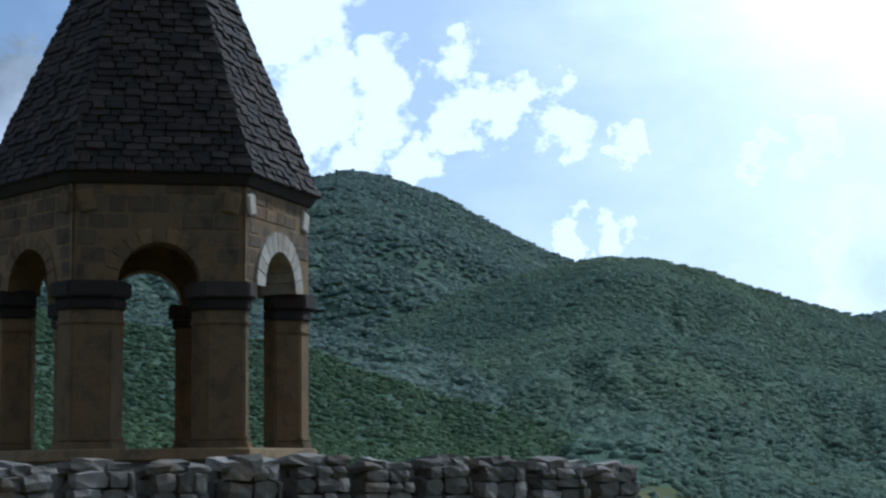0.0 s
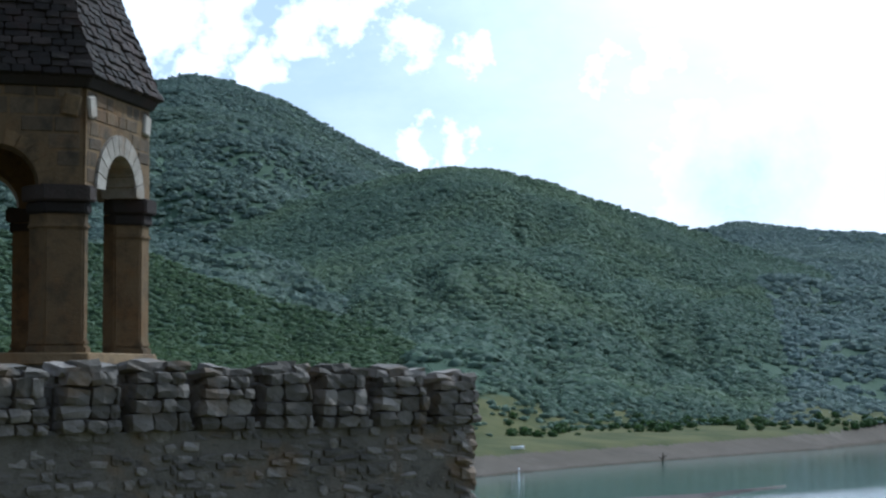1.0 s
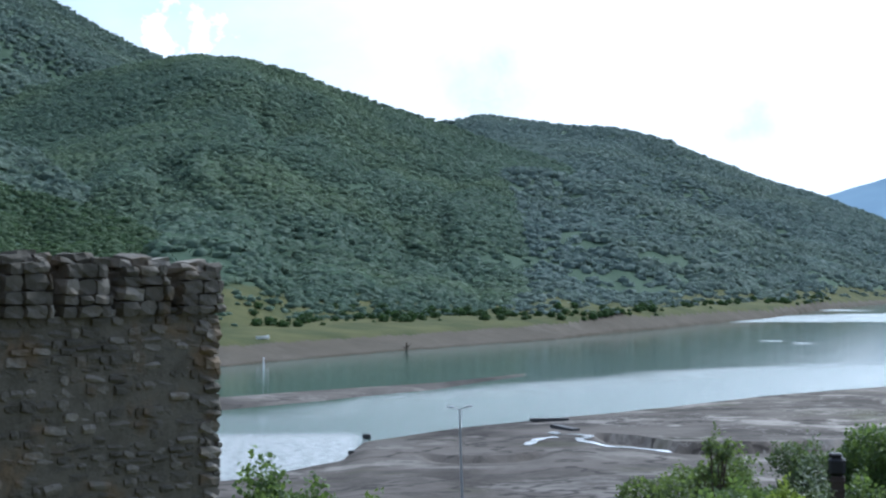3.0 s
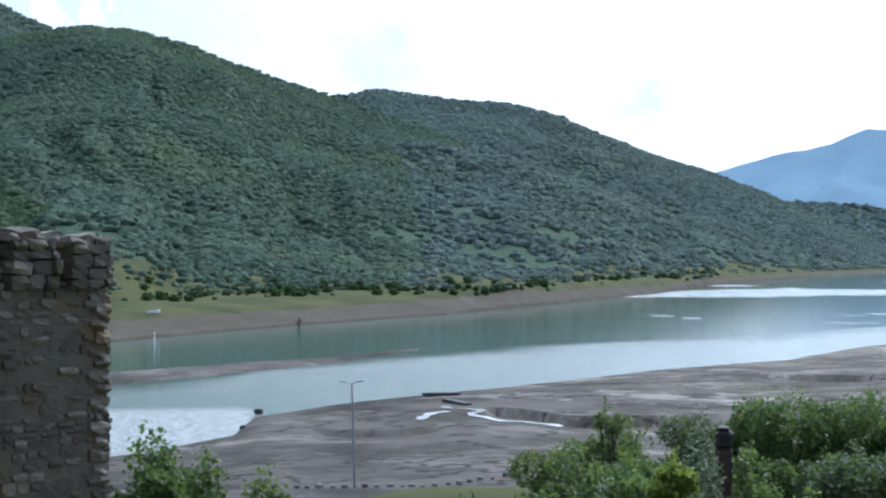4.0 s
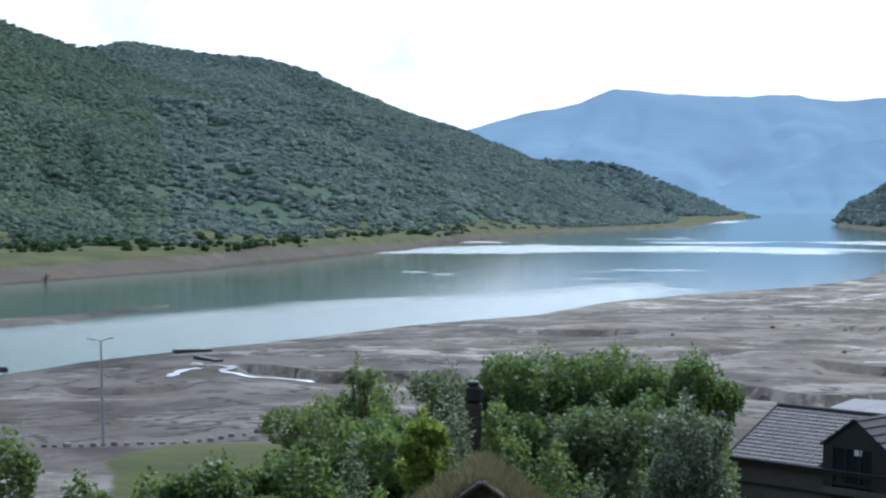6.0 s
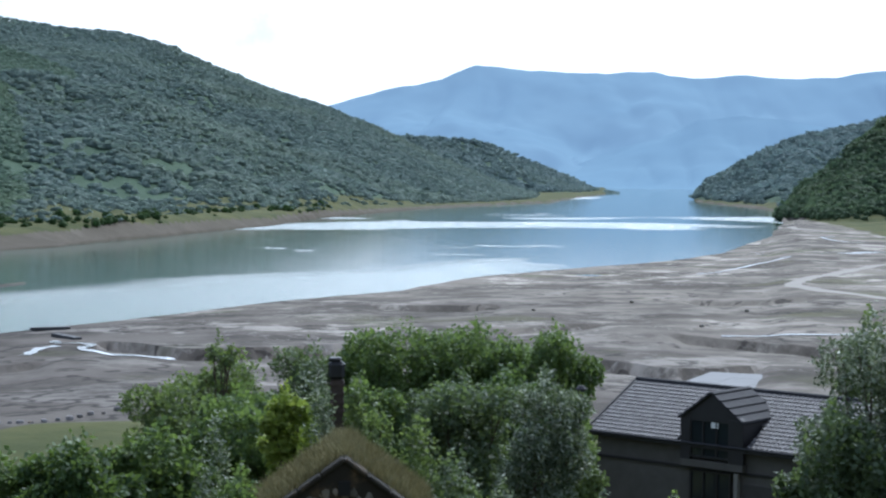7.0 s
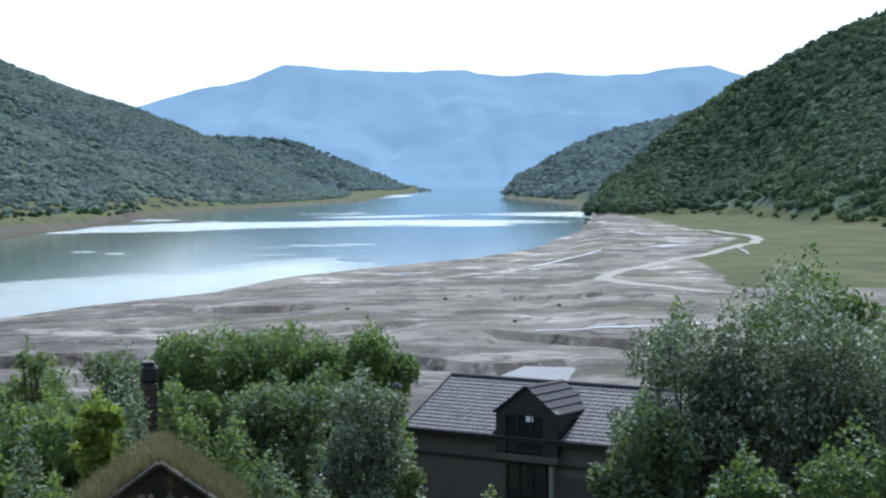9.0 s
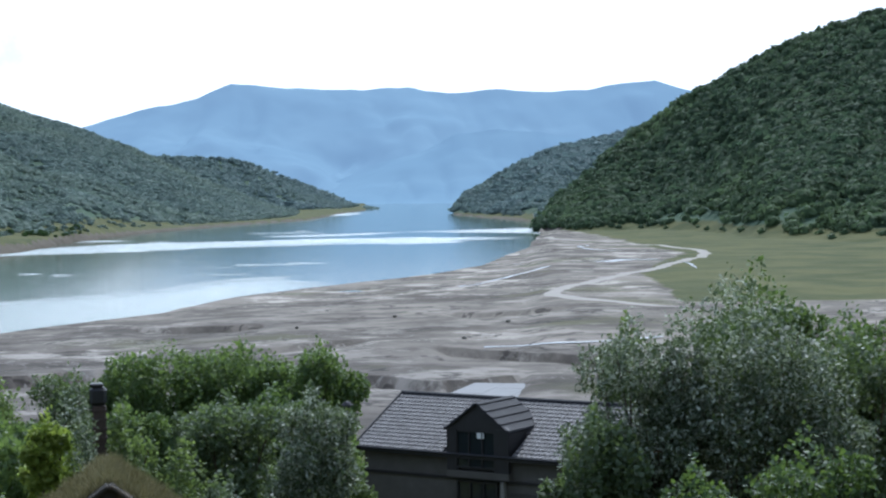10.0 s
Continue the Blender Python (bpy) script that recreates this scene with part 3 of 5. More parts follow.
STONES = [rough_stone(k, 0.13) for k in range(9)]
rng = random.Random(7)


def stone_at(x, y, z, sx, sy, sz, tilt=5.0):
    return pose(x, y, z, rng.uniform(-tilt, tilt), rng.uniform(-tilt, tilt), rng.uniform(-tilt, tilt)) @ Matrix.Diagonal((sx, sy, sz, 1))


def courses(x0, x1, z0, z1, y, height=(0.10, 0.19), width=(0.14, 0.40), depth=0.22):
    """Placed rubble stones over a face in x and z, in rough courses."""
    z = z0
    while z < z1:
        h = rng.uniform(*height)
        x = x0 + rng.uniform(-0.05, 0.05)
        while x < x1:
            w = rng.uniform(*width)
            w = min(w, max(x1 - x, 0.1))
            hh = h * rng.uniform(0.75, 1.08)
            if rng.random() > 0.12:
                yield rng.choice(STONES), stone_at(x + w / 2, y + rng.uniform(-0.012, 0.04), z + h / 2 + rng.uniform(-0.02, 0.02), w * rng.uniform(0.8, 0.97), depth, hh * rng.uniform(0.78, 0.95), 6)
            x += w
        z += h


def merlon(parent, x0, x1, lift, ragged):
    """One merlon: a mortar core faced and capped with field stones."""
    w = x1 - x0
    core = part("merlon", box((w - 0.12, 0.42, 0.62), ((x0 + x1) / 2, 0.30, CRENEL + 0.30), 0.03), M_MORTAR, parent)
    z = CRENEL
    for k in range(4):
        h = (WALL_TOP + lift - CRENEL) / 4.6 * rng.uniform(0.7, 1.3)
        inset = (0.0, 0.0, 0.02, 0.06)[k] * ragged
        x = x0 + inset
        while x < x1 - inset - 0.03:
            v = min(rng.uniform(0.2, 0.42), x1 - inset - x)
            for y in (0.1, 0.46):
                part("stone", rng.choice(STONES), M_STONE, core).matrix_basis = stone_at(x + v / 2, y + rng.uniform(-0.03, 0.03), z + h / 2, v * 0.97, 0.30, h * 0.97, 5)
            x += v
        z += h
    for k in range(3):
        x = x0 + w * (0.2 + 0.3 * k)
        part("capstone", rng.choice(STONES), M_STONE, core).matrix_basis = stone_at(x, 0.28 + rng.uniform(-0.05, 0.05), z + (0.06 if k == 1 else 0.035), w * 0.42, 0.5, 0.13 + 0.05 * (k == 1), 9)
    return core


def build_wall():
    along = WALL_AZ + 90
    o = compass(WALL_AZ) * WALL_DIST
    m = Matrix.Translation(o) @ pose(0, 0, 0, 0, 0, 90 - along)
    wall = thing("fortress_wall", m, "weathered grey rubble-stone fortress wall with crumbling merlons", "wall")
    x0, x1 = 2.0, WALL_END
    part("core", box((x1 - x0 - 0.1, 0.55, CRENEL - 13.0), ((x0 + x1) / 2 - 0.05, 0.36, (CRENEL + 13.0) / 2)), M_MORTAR, wall)
    edges = [WALL_END]
    for w in (0.88, 1.04, 0.95, 0.92, 0.97, 1.02, 0.97, 0.98, 1.0, 0.96, 1.0, 0.95, 1.0):
        edges.append(edges[-1] - w)
    for k in range(13):
        right, left = edges[k] - (0.0 if k == 0 else 0.09), edges[k + 1] + 0.07
        merlon(wall, left, right, (-0.08, 0.03, 0.0, 0.0, 0.02, 0.05, 0.0, 0.06, 0.03, 0.0, 0.05, 0.02, 0.0)[k], rng.uniform(0.8, 1.5))
    # the facing: stones near the free end singly, the rest joined
    near = [s for s in courses(WALL_END - 5.0, WALL_END, 22.2, CRENEL + 0.02, 0.163, (0.09, 0.2), (0.12, 0.42))]
    for me, mm in near[:300]:
        part("stone", me, M_STONE, wall).matrix_basis = mm
    rest = near[300:] + list(courses(x0, WALL_END - 5.0, 21.8, CRENEL + 0.02, 0.163, (0.09, 0.2), (0.12, 0.42))) + list(courses(x0, WALL_END, 18.0, 22.2, 0.163, (0.12, 0.22), (0.16, 0.46)))
    tagged(part("masonry", joined("masonry", rest), M_STONE_ISLAND, wall), kind="stuff")
    # quoins at the free end
    for k in range(26):
        z = 19.5 + k * 0.185
        part("quoin", STONES[k % 9], M_STONE, wall).matrix_basis = stone_at(WALL_END - 0.16 - 0.05 * (k % 2), 0.36, z, 0.30 + 0.1 * (k % 2), 0.66, 0.178, 2)
    return wall


build_wall()


# ---- belfry ----
def build_belfry():
    az, dist = -9.22, 29.0
    centre = compass(az) * dist
    # x to the viewer's right, y away from the viewer
    m = Matrix.Translation((centre.x, centre.y, 0)) @ pose(0, 0, 0, 0, 0, -az)
    tower = thing("belfry", m, "hexagonal open stone belfry with a steep stone-shingled roof", "belfry")
    R, first = 2.52, -3.0
    floor_z, spring, top = 25.25, 27.74, 29.36

    def corner(k, radius):
        a = radians(first + 60 * k)
        return Vector((math.cos(a) * radius, -math.sin(a) * radius, 0))

    def ring(name, r0, r1, z0, z1, material, label=""):
        bm = bmesh.new()
        low = [bm.verts.new(corner(k, r0) + Vector((0, 0, z0))) for k in range(6)]
        high = [bm.verts.new(corner(k, r1) + Vector((0, 0, z1))) for k in range(6)]
        for k in range(6):
            bm.faces.new((low[k], low[(k + 1) % 6], high[(k + 1) % 6], high[k]))
        bm.faces.new(low[::-1]), bm.faces.new(high)
        bmesh.ops.recalc_face_normals(bm, faces=bm.faces)
        bmesh.ops.bevel(bm, geom=list(bm.edges), offset=0.02, segments=1, affect="EDGES")
        return part(name, bm, material, tower, label)

    ring("drum", 2.63, 2.60, 14.0, floor_z, M_STONE, "rubble-stone drum under the arcade")
    ring("plinth", 2.69, 2.64, floor_z - 0.12, floor_z + 0.06, M_ASHLAR)
    ring("vault", R - 0.35, R - 0.35, top - 0.55, top - 0.05, M_ASHLAR)
    ring("cornice", 2.57, 2.69, top - 0.16, top + 0.02, M_SHINGLE, "dark projecting stone cornice")
    half, thick = R / 2, 0.52
    arch_r = 0.61
    for k in range(6):
        a, b = corner(k, R), corner(k + 1, R)
        mid, u = (a + b) / 2, (b - a).normalized()
        inward = -mid.normalized()
        frame_m = Matrix((( u.x, inward.x, 0, mid.x), (u.y, inward.y, 0, mid.y), (0, 0, 1, 0), (0, 0, 0, 1)))
        # spandrel: a wall with a round arch cut out
        steps = 14
        arc = [(-arch_r * math.cos(math.pi * i / steps), spring + arch_r * math.sin(math.pi * i / steps)) for i in range(steps + 1)]
        outline = [(-half + 0.02, spring), *arc, (half - 0.02, spring), (half - 0.02, top - 0.14), (-half + 0.02, top - 0.14)]
        bm = bmesh.new()
        rows = []
        for y in (0.0, thick):
            inner = [bm.verts.new((x, y, z)) for x, z in arc]
            outer = [bm.verts.new((x * half / arch_r * 0.99, y, spring if i in (0, steps) else top - 0.14)) for i, (x, z) in enumerate(arc)]
            rows.append((inner, outer))
        (fi, fo), (ri, ro) = rows
        for i in range(steps):
            bm.faces.new((fi[i], fi[i + 1], fo[i + 1], fo[i]))
            bm.faces.new((ri[i + 1], ri[i], ro[i], ro[i + 1]))
            bm.faces.new((fi[i + 1], fi[i], ri[i], ri[i + 1]))
            bm.faces.new((fo[i], fo[i + 1], ro[i + 1], ro[i]))
        bmesh.ops.recalc_face_normals(bm, faces=bm.faces)
        bmesh.ops.transform(bm, matrix=frame_m, verts=bm.verts)
        span = part("spandrel", bm, M_ASHLAR, tower)
        # voussoirs stand proud of the spandrel
        count = 11
        for i in range(count):
            bm = bmesh.new()
            t0, t1 = math.pi * (i + 0.04) / count, math.pi * (i + 0.96) / count
            ra, rb = arch_r - 0.012, arch_r + (0.30 if k in (0, 5) else 0.21)
            pts = [(ra, t0), (ra, (t0 + t1) / 2), (ra, t1), (rb, t1), (rb, (t0 + t1) / 2), (rb, t0)]
            f = [bm.verts.new((-r * math.cos(t), -0.05 if k in (0, 5) else -0.018, spring + r * math.sin(t))) for r, t in pts]
            g = [bm.verts.new((-r * math.cos(t), thick + 0.02, spring + r * math.sin(t))) for r, t in pts]
            bm.faces.new(f), bm.faces.new(g[::-1])
            for j in range(6):
                bm.faces.new((f[j], g[j], g[(j + 1) % 6], f[(j + 1) % 6]))
            bmesh.ops.recalc_face_normals(bm, faces=bm.faces)
            bmesh.ops.transform(bm, matrix=frame_m, verts=bm.verts)
            # faces 0 and 5 look sunward: light is put into their paler stone
            part("voussoir", bm, M_PLASTER_LIT if k in (0, 5) else M_ASHLAR, span)
        # facing blocks in courses round the arch
        z = spring + 0.06
        while z < top - 0.2:
            hh = min(rng.uniform(0.2, 0.3), top - 0.15 - z)
            x = -half + 0.06
            while x < half - 0.12:
                w = min(rng.uniform(0.24, 0.5), half - 0.06 - x)
                clear = min(math.hypot(max(abs(x + w / 2) - w / 2, 0), z - spring), math.hypot(abs(x + w / 2), z + hh / 2 - spring))
                if clear > arch_r + 0.2 and rng.random() > 0.1:
                    bm = add_box(bmesh.new(), (w - 0.025, 0.07, hh - 0.025), frame_m @ pose(x + w / 2, rng.uniform(0.022, 0.033), z + hh / 2, 0, rng.uniform(-1.5, 1.5), 0), 0.014)
                    part("ashlar_block", bm, M_BLOCK, span)
                x += w
            z += hh
        # carved blocks in the upper corners
        for side in (-1, 1):
            bm = add_box(bmesh.new(), (0.26, 0.12, 0.34), frame_m @ pose(side * (half - 0.2), 0.01, top - 0.42, 0, 12 * side, 0), 0.03)
            # the same paler, lit stone colour on the sunward faces
            part("carved_block", bm, M_PLASTER_LIT if k in (0, 5) else M_ASHLAR, span, "worn carved corner block")
    for k in range(6):
        a = corner(k, R)
        prev, nxt = (corner(k - 1, R) - a).normalized(), (corner(k + 1, R) - a).normalized()
        inward = -a.normalized()
        # pier: a shaft that wraps the corner; its arms along the two faces differ
        w_prev, w_next = ((0.34, 0.34), (0.17, 0.56), (0.56, 0.4), (0.5, 0.5), (0.5, 0.56), (0.56, 0.17))[k]
        def shaft(grow, z0, z1, z_grow=0.0):
            bm = bmesh.new()
            out = a - inward * grow
            pts = [out, out + nxt * (w_next + grow), out + nxt * (w_next + grow) + inward * 0.42 + inward * grow, out + inward * (0.74 + grow), out + prev * (w_prev + grow) + inward * 0.42 + inward * grow, out + prev * (w_prev + grow)]
            low = [bm.verts.new((p.x, p.y, z0)) for p in pts]
            c = sum(pts, Vector()) / 6
            high = [bm.verts.new((c.x + (p.x - c.x) * (1 + z_grow), c.y + (p.y - c.y) * (1 + z_grow), z1)) for p in pts]
            for i in range(6):
                bm.faces.new((low[i], low[(i + 1) % 6], high[(i + 1) % 6], high[i]))
            bm.faces.new(low[::-1]), bm.faces.new(high)
            bmesh.ops.recalc_face_normals(bm, faces=bm.faces)
            bmesh.ops.bevel(bm, geom=list(bm.edges), offset=0.025, segments=2, affect="EDGES")
            return bm
        pier = part("pier", shaft(0.0, floor_z, spring - 0.2), M_ASHLAR, tower, "ochre sandstone pier")
        part("pier_base", shaft(0.05, floor_z, floor_z + 0.16), M_ASHLAR, pier)
        part("pier_base", shaft(0.025, floor_z + 0.16, floor_z + 0.26), M_ASHLAR, pier)
        part("necking", shaft(0.03, spring - 0.62, spring - 0.54), M_ASHLAR, pier)
        part("capital", shaft(0.05, spring - 0.40, spring - 0.22), M_SHINGLE, pier)
        part("capital", shaft(0.12, spring - 0.22, spring + 0.02), M_SHINGLE, pier, "dark projecting capital slab")
    # roof: core pyramid and courses of stone shingles
    apex = Vector((0.06, 0, 35.4))
    eave_r, eave_z = 2.70, top
    bm = bmesh.new()
    tip = bm.verts.new(apex - Vector((0, 0, 0.15)))
    low = [bm.verts.new(corner(k, eave_r - 0.07) + Vector((0, 0, eave_z))) for k in range(6)]
    for k in range(6):
        bm.faces.new((low[k], low[(k + 1) % 6], tip))
    bm.faces.new(low[::-1])
    bmesh.ops.recalc_face_normals(bm, faces=bm.faces)
    roof = part("roof", bm, M_SHINGLE, tower, "steep pyramid of dark stone shingles")
    slabs = [rough_stone(40 + k, 0.07) for k in range(6)]
    rest = []
    made = 0
    for k in (0, 1, 2, 5, 3, 4):
        a, b = corner(k, eave_r) + Vector((0, 0, eave_z)), corner(k + 1, eave_r) + Vector((0, 0, eave_z))
        mid = (a + b) / 2
        u, up = (b - a).normalized(), (apex - mid).normalized()
        n = u.cross(up)
        n = n if n.dot(mid - Vector((0, 0, eave_z))) > 0 else -n
        length, course = (apex - mid).length, 0.118
        turn_m = Matrix((u, n, up)).transposed().to_4x4()
        for j in range(int(length / course)):
            s = j * course
            w_row = (b - a).length * (1 - s / length)
            x = -w_row / 2 - 0.02
            while x < w_row / 2 - 0.02:
                w = min(rng.uniform(0.16, 0.36), w_row / 2 + 0.02 - x)
                p = mid + u * (x + w / 2) + up * (s + course * 0.5) + n * rng.uniform(-0.03, 0.012)
                tilt = pose(0, 0, 0, rng.uniform(7, 12), rng.uniform(-2.5, 2.5), rng.uniform(-3, 3))
                mm = Matrix.Translation(p) @ turn_m @ tilt @ Matrix.Diagonal((w * 0.97, 0.09, course * 1.12, 1))
                if k in (0, 1) and s < 4.6 and made < 300:
                    part("shingle", rng.choice(slabs), M_SHINGLE, roof).matrix_basis = mm
                    made += 1
                else:
                    rest.append((rng.choice(slabs), mm))
                x += w
    tagged(part("shingles", joined("shingles", rest), M_SHINGLE_ISLAND, roof), kind="stuff")
    return tower


build_belfry()


# ---- trees ----
M_LEAF = {
    "walnut": leaf_material("walnut_leaf", (0.075, 0.130, 0.042), (0.170, 0.245, 0.088), 0.6, 0.5),
    "silver": leaf_material("silver_leaf", (0.050, 0.080, 0.040), (0.52, 0.56, 0.44), 0.6, 0.3, 2.5),
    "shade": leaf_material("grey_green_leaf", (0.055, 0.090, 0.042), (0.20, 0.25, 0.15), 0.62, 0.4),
    "yellow": leaf_material("yellow_green_leaf", (0.20, 0.27, 0.045), (0.38, 0.44, 0.08), 0.6, 0.5),
    "olive": leaf_material("olive_leaf", (0.090, 0.135, 0.050), (0.21, 0.265, 0.10), 0.6, 0.5),
    "dark": leaf_material("dark_leaf", (0.045, 0.090, 0.030), (0.105, 0.170, 0.056), 0.6, 0.42),
}


def leaf_cloud(blobs, count, size, aspect, seed, droop=0.0):
    """Folded leaves scattered in the shells of the blobs (centre, radii)."""
    g = np.random.default_rng(seed)
    weights = np.array([b[1][0] * b[1][1] + b[1][0] * b[1][2] for b in blobs])
    pick = g.choice(len(blobs), count, p=weights / weights.sum())
    c, rad = np.array([b[0] for b in blobs])[pick], np.array([b[1] for b in blobs])[pick]
    d = g.normal(size=(count, 3))
    d /= np.linalg.norm(d, axis=1)[:, None]
    # leaves gather on twigs: small tufts round random points
    tuft = g.normal(size=(max(count // 14, 1), 3))
    tuft /= np.linalg.norm(tuft, axis=1)[:, None]
    d = tuft[g.integers(0, len(tuft), count)] + g.normal(size=(count, 3)) * 0.16
    d /= np.linalg.norm(d, axis=1)[:, None]
    depth = 1 - np.abs(g.normal(size=count)) * 0.22
    lump = 1 + 0.16 * np.sin(d[:, 0] * 7 + pick) * np.sin(d[:, 1] * 6 + pick * 2) + 0.12 * np.sin(d[:, 2] * 9 + pick)
    p = c + d * rad * (depth * lump)[:, None]
    p[:, 2] -= droop * g.random(count)
    axis = g.normal(size=(count, 3)) + d * 0.5
    axis[:, 2] -= 0.25
    axis /= np.linalg.norm(axis, axis=1)[:, None]
    side = np.cross(axis, g.normal(size=(count, 3)) * 0.8 + np.array([0, 0, 1.0]))
    side /= np.linalg.norm(side, axis=1)[:, None] + 1e-9
    s = size * g.uniform(0.6, 1.35, count)[:, None]
    fold = np.cross(axis, side) * s * 0.12
    v = np.stack([p - axis * s * 0.5, p + side * s * aspect + fold, p + axis * s * 0.5, p - side * s * aspect + fold], 1).reshape(-1, 3)
    return v, np.arange(4 * count).reshape(-1, 4)


def tree(name, az, dist, top_z, radius, kind, label, seed, leaves=5000, leaf=0.3, aspect=0.32, crown_low=0.35, lobes=7, group="trees below the fortress", slim=1.0, base=None):
    x, y = place(az, dist)
    z0 = (ground_z(x, y) - 0.15) if base is None else base
    height = top_z - z0
    g = random.Random(seed)
    ob = thing(name, pose(x, y, z0), label, "bush" if "bush" in name or "shrub" in name else "tree", group)
    low = height * crown_low
    mid_h = (height + low) / 2
    blobs = [((0, 0, mid_h), (radius * 0.68, radius * 0.68, (height - low) * 0.5 * slim))]
    for k in range(lobes):
        a = k * 2.4 + g.uniform(-0.4, 0.4)
        f = g.uniform(0.4, 0.78)
        h = low + (height - low) * g.uniform(0.15, 0.9)
        rr = radius * g.uniform(0.28, 0.46) * (1.15 - 0.5 * abs(h - mid_h) / max(height - low, 0.1))
        blobs.append(((math.cos(a) * radius * f, math.sin(a) * radius * f, min(h, height - rr * 0.8)), (rr, rr, rr * g.uniform(0.7, 0.95))))
    bm = bmesh.new()
    bend = Vector((g.uniform(-0.2, 0.2), g.uniform(-0.2, 0.2), 0)) * radius * 0.4
    fork = bend + Vector((0, 0, low + 0.2 * (height - low)))
    cone(bm, (0, 0, 0), fork * 0.5 + Vector((0.05, 0, 0)), 0.035 * height * 0.55, 0.027 * height * 0.5)
    cone(bm, fork * 0.5 + Vector((0.05, 0, 0)), fork, 0.027 * height * 0.5, 0.02 * height * 0.5)
    part("trunk", bm, M_BARK, ob, smooth_faces=True)
    for c, rad in blobs:
        bm = bmesh.new()
        end = Vector(c)
        knee = fork.lerp(end, 0.55) + Vector((0, 0, -0.06 * height * 0.5))
        cone(bm, fork * 0.92, knee, 0.014 * height * 0.5, 0.009 * height * 0.5, 6)
        cone(bm, knee, end, 0.009 * height * 0.5, 0.003 * height * 0.5, 6)
        for q in range(3):
            d = Vector((g.uniform(-1, 1), g.uniform(-1, 1), g.uniform(-0.3, 1))).normalized() * rad[0] * 0.9
            cone(bm, knee.lerp(end, 0.3 + 0.3 * q), end + d, 0.005 * height * 0.5, 0.002 * height * 0.5, 4)
        part("limb", bm, M_BARK, ob)
    v, f = leaf_cloud(blobs, leaves, leaf, aspect, seed, 0.1 * radius)
    v[:, 2] = np.maximum(v[:, 2], 0.05)
    part("crown", quick_mesh("crown", v, f), M_LEAF[kind], ob)
    return ob


def top_at(dist, el):
    return EYE_Z + dist * math.tan(radians(el))


GREEN, SILVER = "broad green leafy tree below the fortress hill", "silver-leaved tree with glinting foliage"
# name, azimuth, distance, elevation of the top, crown radius, leaves, label, count, leaf length
TREES_BELOW = [
    ("walnut_tree", 26.1, 88, -5.25, 2.1, "walnut", "walnut tree with a broad crown behind the chimney", 8000, 0.31),
    ("walnut_tree", 27.4, 84, -4.95, 3.6, "walnut", "spreading walnut tree with a broad deep green crown", 17000, 0.31),
    ("walnut_tree", 29.8, 86, -4.85, 3.4, "walnut", "spreading walnut tree with a broad deep green crown", 15000, 0.31),
    ("walnut_tree", 32.2, 82, -4.95, 2.5, "walnut", "walnut tree with a rounded deep green crown beside the house", 12000, 0.31),
    ("silver_tree", 31.9, 56, -6.35, 1.75, "silver", SILVER, 9000, 0.24),
    ("broadleaf_tree", 29.3, 62, -6.5, 2.0, "shade", "grey-green leafy tree beside the silver tree", 7000, 0.26),
    ("broadleaf_tree", 22.0, 80, -5.75, 2.6, "olive", "thin-leaved olive green tree with a feathery top", 7500, 0.3),
    ("slim_tree", 21.6, 77, -5.2, 0.8, "olive", "slender sapling rising above the olive green trees", 900, 0.26),
    ("broadleaf_tree", 24.5, 84, -5.55, 2.3, "shade", "grey-green leafy tree behind the chimney", 6000, 0.28),
    ("broadleaf_tree", 20.3, 74, -6.5, 2.2, "olive", "spreading olive green tree on the lower slope", 6500, 0.28),
    ("broadleaf_tree", 26.0, 66, -6.6, 1.5, "walnut", "leafy green tree close behind the chimney", 5000, 0.28),
    ("broadleaf_tree", 22.3, 62, -6.9, 2.6, "walnut", GREEN, 8000, 0.34),
    ("broadleaf_tree", 19.6, 58, -8.1, 2.0, "walnut", GREEN, 7000, 0.34),
    ("broadleaf_tree", 17.2, 56, -8.4, 2.0, "dark", "dark green leafy tree at the foot of the hill", 6500, 0.34),
    ("slim_tree", 23.7, 47, -6.9, 0.75, "yellow", "slim yellow-green young tree with a bare trunk", 2600, 0.26),
    ("shrub", 24.5, 46, -7.9, 0.62, "yellow", "yellow-green shrub beside the overgrown hut", 1500, 0.22),
]
TREES_MIDDLE = [
    ("shrub", 21.4, 45, -8.1, 0.8, "silver", "grey-green shrub among the trees", 2200, 0.2),
    ("shrub", 25.9, 46, -7.0, 0.62, "olive", "slender olive shrub growing beside the chimney", 2200, 0.22),
    ("shrub", 24.85, 44.5, -6.75, 0.6, "silver", "pale shrub growing beside the chimney", 2400, 0.2),
    ("shrub", 22.4, 42, -9.6, 0.9, "olive", "olive shrub against the side of the hut", 2600, 0.2),
    ("shrub", 28.9, 41, -9.3, 0.9, "shade", "grey-green shrub against the side of the hut", 2800, 0.2),
    ("shrub", 22.2, 38, -9.6, 0.8, "walnut", "leafy green shrub on the slope", 2400, 0.22),
    ("shrub", 30.6, 40, -9.9, 0.9, "silver", "pale grey-green shrub on the slope", 2600, 0.18),
    ("shrub", 27.9, 50, -7.85, 1.15, "olive", "rounded olive green shrub by the hut", 3800, 0.22),
    ("shrub", 26.6, 58, -7.4, 1.0, "olive", "rounded olive green shrub by the hut", 3000, 0.24),
]
